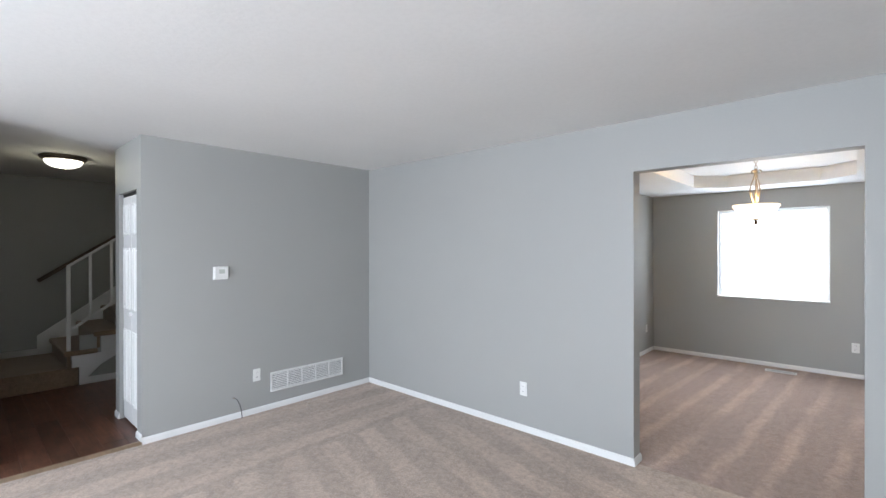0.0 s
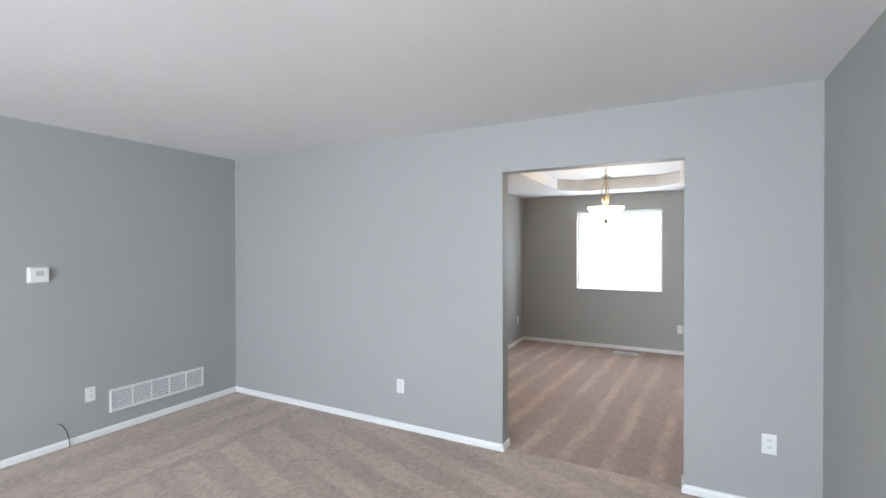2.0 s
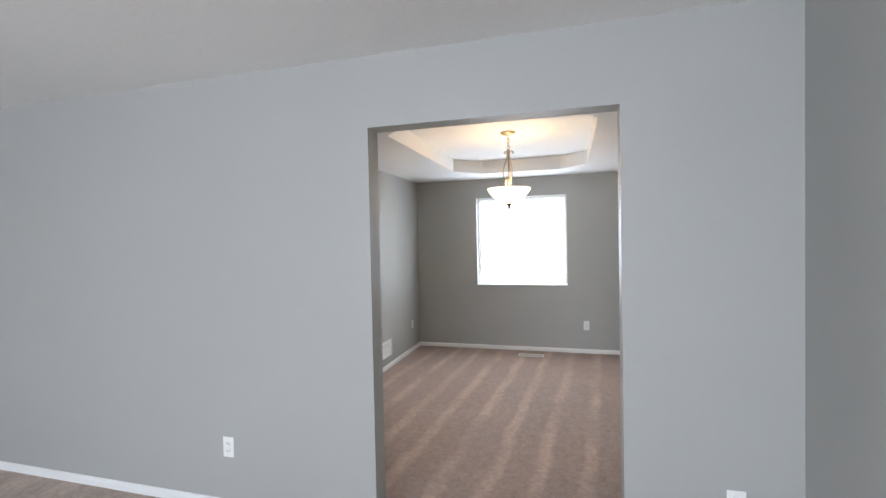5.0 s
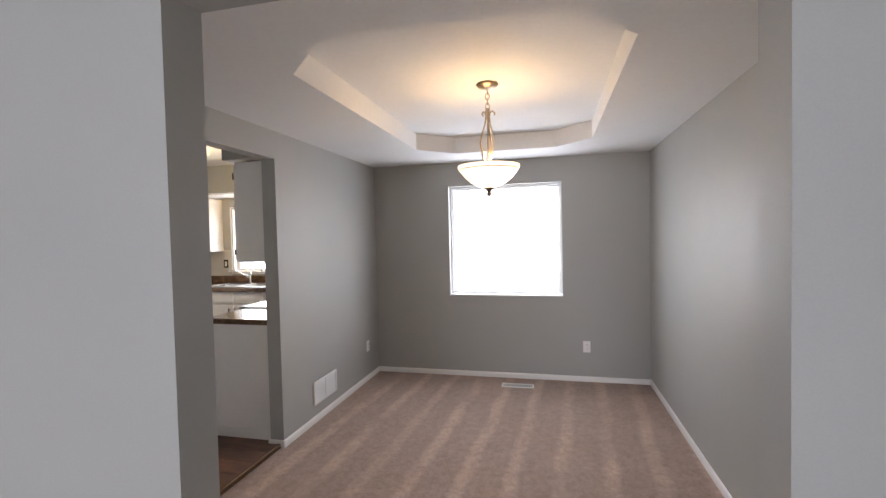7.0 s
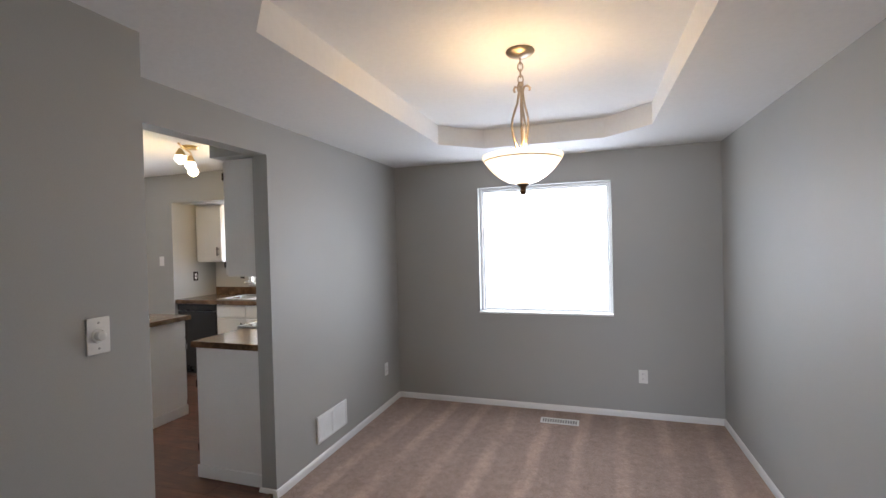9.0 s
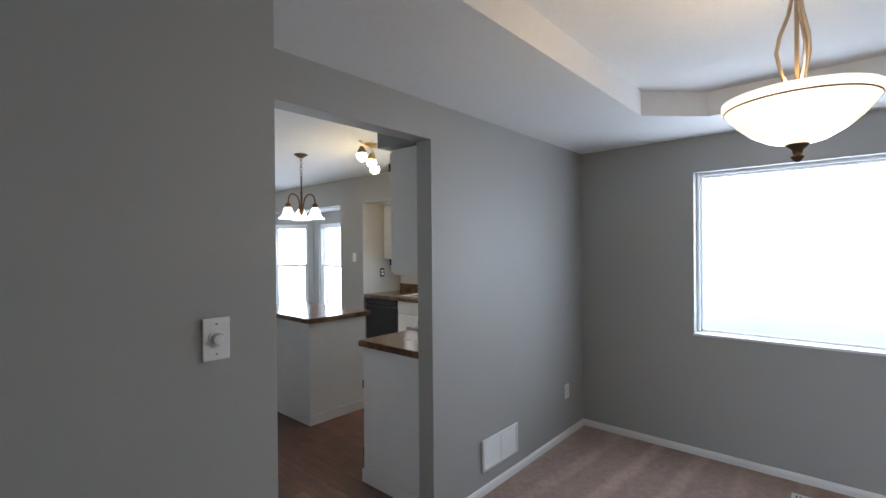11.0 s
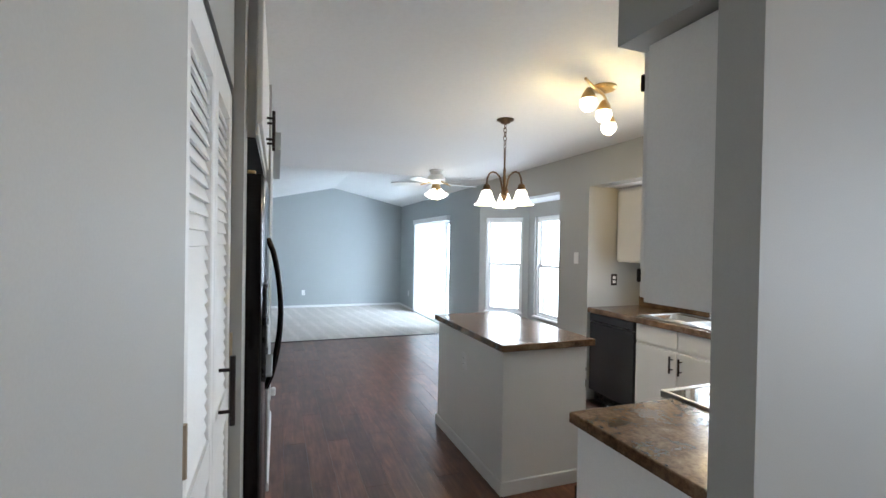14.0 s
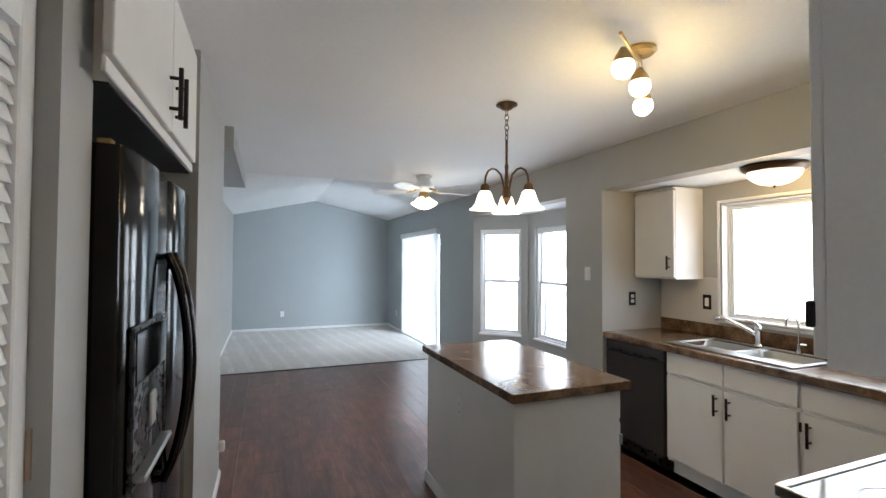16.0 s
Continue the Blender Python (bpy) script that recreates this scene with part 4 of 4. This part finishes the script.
bm = bmesh.new()
local_box(bm, XAL + 0.007, SX0 + 0.02, 8.145, 8.788, 0.874, 0.915)
local_box(bm, SX1 - 0.02, XK - 0.001, 8.145, 8.788, 0.874, 0.915)
local_box(bm, SX0 + 0.02, SX1 - 0.02, 8.145, SY0 + 0.02, 0.874, 0.915)
local_box(bm, SX0 + 0.02, SX1 - 0.02, SY1 - 0.02, 8.788, 0.874, 0.915)
local_box(bm, -2.08, XK - 0.001, 7.515, 8.145, 0.874, 0.915)
part("top", bm, LAMINATE, wt)
part("nosing", local_box(bmesh.new(), XAL + 0.007, -2.081, 8.130, 8.1445, 0.868, 0.9145, 0.004), LAMINATE, wt)
part("backsplash_lip", local_box(bmesh.new(), XAL + 0.007, XK - 0.001, 8.768, 8.7875, 0.9155, 1.012, 0.004), LAMINATE, wt)


def sink():
    o = thing("kitchen_sink", "double-bowl stainless steel sink set in the worktop", "sink", -3.385, 8.4475, 0.915)
    hw, hd = 0.42, 0.245
    bm = frame_bars(-hw, hw, -0.004, 0.004, -hd, hd, 0.03, 0.002)
    box(bm, -0.022, 0.022, -0.004, 0.004, -hd + 0.03, hd - 0.075, 0.002)
    box(bm, -hw + 0.03, hw - 0.03, -0.004, 0.004, hd - 0.085, hd - 0.03)
    bmesh.ops.rotate(bm, verts=bm.verts, cent=(0, 0, 0), matrix=Matrix.Rotation(radians(90), 3, "X"))
    bmesh.ops.translate(bm, verts=bm.verts, vec=(0, 0, 0.005))
    part("rim", bm, STEEL, o)
    for x0, x1 in ((-0.388, -0.023), (0.023, 0.388)):
        b2 = bmesh.new()
        y0, y1, zb, ins, n = -0.213, 0.158, -0.155, 0.035, 6

        def ring(k, z, r):
            cx, cy, ax, ay = (x0 + x1) / 2, (y0 + y1) / 2, (x1 - x0) / 2 - k, (y1 - y0) / 2 - k
            out = []
            for sx, sy, a in ((1, 1, 0), (-1, 1, 90), (-1, -1, 180), (1, -1, 270)):
                for q in range(n + 1):
                    t = radians(a + 90 * q / n)
                    out.append(b2.verts.new((cx + sx * (ax - r) + r * math.cos(t), cy + sy * (ay - r) + r * math.sin(t), z)))
            return out
        rs = [ring(-0.004, 0.0045, 0.07), ring(0.0, 0.0, 0.07), ring(0.012, -0.12, 0.06), ring(0.03, zb, 0.05), ring(0.12, zb - 0.006, 0.03)]
        for a, b in zip(rs, rs[1:]):
            for i in range(len(a)):
                b2.faces.new((a[i], a[(i + 1) % len(a)], b[(i + 1) % len(a)], b[i]))
        b2.faces.new(rs[-1])
        bowl = part("bowl", b2, STEEL, o, "", True)
        part("drain", lathe([(0.0, -0.158), (0.03, -0.157), (0.038, -0.154), (0.042, -0.159)], 20, None, ((x0 + x1) / 2, -0.03, 0)), CHROME, bowl, "", True)


sink()

fa = thing("kitchen_faucet", "chrome single-lever kitchen faucet with pull-out spout", "faucet", -3.45, 8.655, 0.922)
part("base", lathe([(0.0, 0.0), (0.030, 0.0), (0.030, 0.008), (0.022, 0.016), (0.021, 0.10), (0.024, 0.11), (0.022, 0.135), (0.012, 0.148), (0.0, 0.15)], 24), CHROME, fa, "", True)
part("spout", tube([(0.0, -0.005, 0.075), (-0.07, -0.03, 0.115), (-0.15, -0.06, 0.155), (-0.205, -0.08, 0.178), (-0.235, -0.09, 0.178), (-0.245, -0.093, 0.165)], 0.013, 12, None, (1, 1, 1, 1.15, 1.25, 1.2)), CHROME, fa, "", True)
part("lever", tube([(0.0, 0.0, 0.145), (-0.02, -0.01, 0.165), (-0.07, -0.03, 0.175)], 0.008, 10, None, (1.2, 1.0, 0.7)), CHROME, fa, "", True)
fb = thing("filter_faucet", "slim chrome gooseneck water filter tap", "faucet", -3.20, 8.66, 0.922)
part("base", lathe([(0.0, 0.0), (0.02, 0.0), (0.018, 0.012), (0.011, 0.03), (0.011, 0.06), (0.0, 0.062)], 18), CHROME, fb, "", True)
part("neck", tube([(0, 0, 0.05), (0, 0, 0.19)] + [(-0.03 * (1 - math.cos(radians(a))), -0.012 * (1 - math.cos(radians(a))), 0.19 + 0.035 * math.sin(radians(a))) for a in range(20, 181, 20)] + [(-0.06, -0.024, 0.165)], 0.0055, 10), CHROME, fb, "", True)
part("lever", tube([(0.0, 0.0, 0.055), (0.045, 0.0, 0.06)], 0.006, 8), CHROME, fb, "", True)

w = thing("wall_cabinet", "white single-door wall cabinet in the sink alcove", "cabinet", -4.17, 8.79, 1.36)
part("body", B(-0.20, 0.205, -0.30, -0.001, 0.0, 0.715, 0.002), CABWHITE, w)
cabinet_door(w, -0.196, 0.203, -0.301, 0.015, 0.70, (0.165, 0.13, 0.11))
part("crown_strip", B(-0.20, 0.206, -0.322, -0.001, 0.716, 0.728), CABWHITE, w)

w = thing("tall_wall_cabinet", "white wall cabinet over the end of the worktop", "cabinet", XK, 6.29, 1.345)
part("body", B(-0.27, -0.001, 0.0, 0.46, 0.0, 0.758, 0.002), CABWHITE, w)
d = part("door", B(-0.29, -0.271, 0.003, 0.457, 0.012, 0.745, 0.004, 2), CABWHITE, w)
part("hinge", B(-0.297, -0.285, -0.003, 0.015, 0.058, 0.098, 0.002), BLACKMETAL, w, "dark metal hinge")
part("hinge", B(-0.297, -0.285, -0.003, 0.015, 0.63, 0.68, 0.002), BLACKMETAL, w, "dark metal hinge")
w = thing("range_hood_cabinet", "white wall cabinet over the range", "cabinet", XK, 6.755, 1.65)
part("body", B(-0.27, -0.001, 0.0, 0.76, 0.0, 0.453, 0.002), CABWHITE, w)
for s in (0, 1):
    part("door", B(-0.29, -0.271, 0.003 + 0.38 * s, 0.376 + 0.38 * s, 0.012, 0.44, 0.004, 2), CABWHITE, w)

e = thing("end_cabinet", "white base cabinet with a plain painted end panel", "cabinet", -2.05, 6.285, 0)
part("body", B(0.0, 0.539, 0.0, 0.455, 0.10, 0.872), CABWHITE, e)
part("end_panel", B(-0.002, 0.539, -0.012, -0.0005, 0.0, 0.872, 0.002), WHITE, e)
part("base_trim", B(-0.012, 0.539, -0.024, -0.0125, 0.0, 0.085, 0.004), WHITE, e)
d = part("door", B(-0.02, -0.001, 0.012, 0.45, 0.125, 0.70, 0.004, 2), CABWHITE, e)
part("drawer_front", B(-0.02, -0.001, 0.012, 0.45, 0.72, 0.862, 0.004, 2), CABWHITE, e)
part("hinge", B(-0.022, -0.004, -0.006, 0.012, 0.60, 0.65, 0.002), BLACKMETAL, e, "dark metal hinge")
part("hinge", B(-0.022, -0.004, -0.006, 0.012, 0.17, 0.22, 0.002), BLACKMETAL, e, "dark metal hinge")
e = thing("end_worktop", "brown stone-pattern laminate worktop with square edge", "worktop", -2.08, 6.26, 0.873)
part("top", B(0.0, 0.569, 0.0, 0.483, 0.0005, 0.042, 0.004, 2), LAMINATE, e)
part("edge_band", B(-0.0015, 0.569, -0.0015, -0.0002, 0.004, 0.038), LAMINATE, e, "square laminate edge")
part("edge_band", B(-0.0015, -0.0002, 0.0, 0.483, 0.004, 0.038), LAMINATE, e, "square laminate edge")
e = thing("filler_cabinet", "white base cabinet beside the range", "cabinet", -2.05, 7.515, 0)
part("body", B(0.0, 0.539, 0.0, 0.66, 0.10, 0.872), CABWHITE, e)
part("door", B(-0.02, -0.001, 0.012, 0.60, 0.125, 0.862, 0.004, 2), CABWHITE, e)


def kitchen_range():
    o = thing("kitchen_range", "range with glossy black ceramic top and steel edge", "range", -1.755, 7.13, 0)
    part("body", B(-0.335, 0.243, -0.376, 0.376, 0.02, 0.895, 0.004), BLACKPLASTIC, o)
    part("cooktop", B(-0.37, 0.243, -0.362, 0.362, 0.912, 0.922, 0.002), COOKGLASS, o, "black ceramic glass cooktop")
    part("trim", box(box(box(bmesh.new(), -0.395, 0.243, -0.380, -0.363, 0.896, 0.926, 0.004, 2), -0.395, 0.243, 0.363, 0.380, 0.896, 0.926, 0.004, 2), -0.40, -0.371, -0.363, 0.363, 0.896, 0.924, 0.004, 2), STEEL, o, "bright steel edge")
    part("oven_door", B(-0.375, -0.336, -0.37, 0.37, 0.20, 0.86, 0.006, 2), BLACKPLASTIC, o)
    part("oven_handle", tube([(-0.42, -0.32, 0.80), (-0.42, 0.32, 0.80)], 0.012, 10), STEEL, o, "", True)
    part("drawer", B(-0.375, -0.336, -0.37, 0.37, 0.04, 0.19, 0.006, 2), BLACKPLASTIC, o)
    part("control_panel", B(0.26, 0.243, -0.37, 0.37, 0.924, 1.06, 0.01, 2), BLACKPLASTIC, o)
    for x, y, r in ((-0.2, -0.19, 0.10), (-0.2, 0.19, 0.085), (0.09, -0.19, 0.085), (0.09, 0.19, 0.10)):
        part("burner_ring", lathe([(r - 0.004, 0.9222), (r, 0.9226), (r + 0.003, 0.9222)], 36, None, (x, y, 0)), painted("grey_burner_print", (0.12, 0.12, 0.12), 0.2), o)


kitchen_range()


def island():
    o = thing("kitchen_island", "white-painted island with brown laminate top", "island", -3.70, 6.855, 0)
    part("body", B(-0.575, 0.575, -0.305, 0.29, 0.0, 0.872, 0.003), ISLANDPAINT, o)
    part("corner_trim", B(0.540, 0.580, -0.310, -0.3055, 0.0, 0.872, 0.002), ISLANDPAINT, o)
    part("worktop", B(-0.61, 0.61, -0.335, 0.335, 0.8725, 0.915, 0.004, 2), LAMINATE, o, "brown stone-pattern laminate top with square edge")
    part("base_trim", B(-0.59, 0.590, -0.320, -0.3105, 0.0, 0.088, 0.004), WHITE, o)
    part("base_trim", B(0.5805, 0.592, -0.3105, 0.29, 0.0, 0.088, 0.004), WHITE, o)
    for x0 in (-0.57, -0.19, 0.19):
        dd = part("door", B(x0, x0 + 0.37, 0.291, 0.31, 0.125, 0.70, 0.004, 2), CABWHITE, o)
        part("handle", tube([(x0 + 0.05, 0.34, 0.53), (x0 + 0.05, 0.34, 0.66)], 0.006, 8), BLACKMETAL, dd, "dark bronze bar handle", True)
        part("drawer_front", B(x0, x0 + 0.37, 0.291, 0.31, 0.72, 0.862, 0.004, 2), CABWHITE, o)
    part("hinge", B(0.568, 0.582, 0.29, 0.306, 0.60, 0.65, 0.002), STEEL, o)


island()


# ---- pantry and fridge ----
def louvred_leaf(w, h, parent, x):
    th = 0.03
    bm = box(box(bmesh.new(), 0, 0.052, 0, th, 0, h, 0.003), w - 0.052, w, 0, th, 0, h, 0.003)
    box(bm, 0.052, w - 0.052, 0.0005, th - 0.0005, h - 0.09, h - 0.0005)
    box(bm, 0.052, w - 0.052, 0.0005, th - 0.0005, 0.93, 1.02)
    box(bm, 0.052, w - 0.052, 0.0005, th - 0.0005, 0.0005, 0.12)
    leaf = part("bifold_leaf", bm, WHITE, parent)
    leaf.location = (x, 0, 0)
    sm = bmesh.new()
    bmesh.ops.create_cube(sm, size=1, matrix=Matrix.Rotation(radians(-17), 4, "X") @ Matrix.Diagonal((w - 0.106, 0.006, 0.0385, 1)))
    me = mesh_of("slat", sm, WHITE)
    for z0, z1 in ((0.12, 0.93), (1.02, h - 0.09)):
        n = int((z1 - z0) / 0.032)
        for i in range(n):
            s = new("slat", me)
            s.parent = leaf
            s.location = (w / 2, th / 2, z0 + (z1 - z0) * (i + 0.5) / n)
    return leaf


pd = thing("door_3", "white louvred bifold pantry door with bronze pulls", "pantry door", -1.572, YP - 0.004, 0.012, 180)
pd["kind"] = "structure"
louvred_leaf(0.397, 1.97, pd, 0.004)
leaf = louvred_leaf(0.397, 1.97, pd, 0.402)
bar_pull(leaf, 0.105, -0.001, 1.085, 0.19)
for hx in (0.0, 0.80):
    part("hinge", tube([(hx, -0.004, 1.10), (hx, -0.004, 1.19)], 0.006, 8), NICKEL, pd, "dull metal hinge barrel", True)
part("track", B(0.0, 0.80, 0.004, 0.03, 1.972, 1.99), BLACKMETAL, pd, "dark metal door track")
structure("wall_pantry_inside", B(-2.37, XB - 0.11, 4.42, 4.43, 0, H), WALL, "back of the pantry", "wall")
structure("floor_pantry", B(-2.37, XB - 0.11, 4.43, YP - 0.1, -0.01, 0.001), DARKGAP, "dark pantry floor", "floor")


def fridge():
    o = thing("refrigerator", "black stainless side-by-side refrigerator with dispenser", "refrigerator", -2.995, 5.18, 0)
    hw = 0.452
    part("case", B(-hw, hw, -0.70, -0.045, 0.02, 1.755, 0.006), BLACKPLASTIC, o)
    part("toe_grille", B(-hw, hw, -0.05, -0.02, 0.02, 0.09), BLACKPLASTIC, o)
    split = -0.03
    for name, x0, x1 in (("freezer_door", split + 0.003, hw), ("fridge_door", -hw, split - 0.003)):
        bm = slab([(x0, -0.044), (x0, 0.028), (x0 + 0.012, 0.036), ((x0 + x1) / 2, 0.046), (x1 - 0.012, 0.036), (x1, 0.028), (x1, -0.044)], 0.10, 1.755)
        dr = part(name, bm, BLACKSTEEL, o, "", True)
        hx = split + (0.045 if name == "freezer_door" else -0.045)
        pts = []
        for i in range(13):
            t = i / 12
            pts.append((hx, 0.045 + 0.062 * math.sin(math.pi * t) ** 0.7, 0.82 + 0.70 * t))
        part("handle", tube(pts, 0.013, 10), BLACKSTEEL, dr, "long bowed metal handle", True)
        if name == "freezer_door":
            part("dispenser_frame", frame_bars(x0 + 0.075, x1 - 0.05, 0.040, 0.052, 0.96, 1.34, 0.012, 0.003), BLACKPLASTIC, dr)
            part("dispenser_panel", B(x0 + 0.088, x1 - 0.063, 0.040, 0.054, 1.20, 1.327, 0.003), BLACKSTEEL, dr, "glossy control panel")
            part("dispenser_recess", B(x0 + 0.088, x1 - 0.063, 0.036, 0.0475, 0.973, 1.199), BLACKPLASTIC, dr, "dark dispenser recess")
            part("drip_tray", B(x0 + 0.095, x1 - 0.07, 0.046, 0.075, 0.975, 0.99, 0.003), STEEL, dr)
            part("paddle", B((x0 + x1) / 2 - 0.02, (x0 + x1) / 2 + 0.035, 0.047, 0.058, 1.06, 1.15, 0.004), STEEL, dr)
    part("hinge_cover", B(hw - 0.035, hw - 0.01, -0.02, 0.01, 1.756, 1.77, 0.004), BRASS, o)


fridge()
fc = thing("fridge_cabinet", "white two-door wall cabinet over the refrigerator", "cabinet", -3.04, 5.195, 1.885)
part("body", B(-0.578, 0.515, -0.56, -0.005, 0.0, 0.553), CABWHITE, fc)
# near-black sheet puts the shade above the fridge into the colour
part("underside", B(-0.577, 0.514, -0.559, -0.006, -0.006, -0.0005), DARKGAP, fc, "underside coloured dark for shade")
part("bottom_rail", B(-0.578, 0.578, -0.004, 0.006, 0.0, 0.035, 0.002), CABWHITE, fc)
for x0, x1, hx in ((-0.573, -0.043, -0.09), (-0.037, 0.573, 0.01)):
    dd = part("door", B(x0, x1, -0.004, 0.018, 0.042, 0.515, 0.005, 2), CABWHITE, fc)
    bm = tube([(hx, 0.05, 0.07), (hx, 0.05, 0.24)], 0.0075, 8)
    for zz in (0.105, 0.205):
        tube([(hx, 0.018, zz), (hx, 0.05, zz)], 0.006, 8, bm)
    part("handle", bm, BLACKMETAL, dd, "dark bronze bar handle", True)


# ---- stairs ----
def stairs():
    o = thing("staircase", "carpeted stairs with white stringer and railing", "stairs", -5.55, 1.73, 0)
    o["kind"] = "structure"
    part("landing", B(-1.14, 0.0, -3.5, 0.10, 0.0, 0.205, 0.012, 2), CARPET_STAIR, o, "brown carpeted bottom step")
    run, rise, z0 = 0.265, 0.187, 0.205
    for i in range(8):
        y = 0.0 + run * i
        t = part("tread", B(-1.14, 0.02, y - 0.03, y + run + 0.01, z0 + rise * i + 0.13, z0 + rise * (i + 1), 0.018, 3), CARPET_STAIR, o, "brown carpeted tread")
        part("riser", B(-1.14, -0.004, y, y + 0.03, z0 + rise * i, z0 + rise * i + 0.14), CARPET_STAIR, t)
    bm = bmesh.new()
    prof = [(0.04, 0.205), (0.04, 0.33)]
    for i in range(8):
        prof += [(0.04 + run * i, z0 + rise * (i + 1) - 0.055), (0.04 + run * (i + 1), z0 + rise * (i + 1) - 0.055)]
    prof += [(0.04 + run * 8, z0 + rise * 8 - 0.40), (0.30, 0.20), (0.104, 0.0), (0.104, 0.205)]
    a = [bm.verts.new((-0.003, y, z)) for y, z in prof]
    b = [bm.verts.new((0.012, y, z)) for y, z in prof]
    bm.faces.new(a)
    bm.faces.new(b[::-1])
    for i in range(len(a)):
        j = (i + 1) % len(a)
        bm.faces.new((a[i], a[j], b[j], b[i]))
    bmesh.ops.recalc_face_normals(bm, faces=bm.faces)
    part("stringer", bm, WHITE, o, "white painted stair stringer")
    part("side_wall", slab([(-0.03, 0.11), (-0.006, 0.11), (-0.006, 2.2), (-0.03, 2.2)], 0.0, 0.55), WALL, o, "grey wall under the stairs")
    part("base_trim", B(-0.005, 0.008, 0.106, 2.2, 0.0, 0.075, 0.003), WHITE, o)
    slope = rise / run
    part("newel", B(-0.055, -0.02, 0.0, 0.035, z0 + rise, 1.34, 0.003), WHITE, o, "white square newel post")
    for i in range(7):
        y = 0.20 + 0.2 * i
        part("baluster", B(-0.05, -0.025, y, y + 0.025, 0.60 + slope * (y - 0.03), 1.33 + slope * y, 0.002), WHITE, o)
    for z, nm in ((1.33, "top_rail"), (0.60, "bottom_rail")):
        bm = tube([(-0.0375, 0.005, z), (-0.0375, 1.65, z + slope * 1.65)], 0.019, 4)
        part(nm, bm, WHITE, o)
    hb = tube([(-1.06, -0.14, 1.13), (-1.06, 1.6, 1.13 + 1.74 * slope)], 0.026, 10)
    hr = part("wall_handrail", hb, painted("dark_wood_rail", (0.09, 0.06, 0.04), 0.4), o, "dark wooden wall handrail", True)
    for y in (0.15, 1.1):
        part("bracket", tube([(-1.145, y, 1.05 + slope * (y + 0.14)), (-1.06, y, 1.11 + slope * (y + 0.14))], 0.008, 6), BRONZE, hr)
    sk = bmesh.new()
    pr = [(-0.14, 0.205), (-0.14, 0.44), (1.9, 0.44 + 2.04 * slope), (1.9, 0.10 + 2.04 * slope), (0.0, 0.205)]
    a = [sk.verts.new((-1.149, y, z)) for y, z in pr]
    b = [sk.verts.new((-1.13, y, z)) for y, z in pr]
    sk.faces.new(a)
    sk.faces.new(b[::-1])
    for i in range(5):
        sk.faces.new((a[i], a[(i + 1) % 5], b[(i + 1) % 5], b[i]))
    bmesh.ops.recalc_face_normals(sk, faces=sk.faces)
    part("wall_skirt", sk, WHITE, o)
    part("landing_trim", B(-1.149, -1.134, -3.5, -0.14, 0.205, 0.28, 0.003), WHITE, o)


stairs()

# ---- floor planks, last ----
def planks(base, x0, x1, y0, y1, w, ln, z, gap=0.0012):
    cache = {}
    rnd = random.Random(7)
    y, row = y0, 0
    while y < y1 - 0.01:
        yy = min(y + w, y1)
        x = x0 - rnd.random() * ln
        while x < x1 - 0.01:
            a, b = max(x, x0), min(x + ln, x1)
            if b - a > 0.02:
                key = (round(b - a, 3), round(yy - y, 3))
                if key not in cache:
                    cache[key] = mesh_of("plank", B(0, key[0] - gap, 0, key[1] - gap, -0.011, 0.0, 0.0007), PLANK)
                ob = new("plank", cache[key])
                ob.parent = base
                ob.location = (a, y, z)
            x += ln
        y, row = yy, row + 1


planks(bpy.data.objects["floor_kitchen_base"], XC + 0.01, XD - 0.032, 4.4, 8.3, 0.155, 1.22, 0.0)
planks(bpy.data.objects["floor_foyer_base"], -5.56, XL - 0.005, -1.9, 3.6, 0.155, 1.22, -0.002)
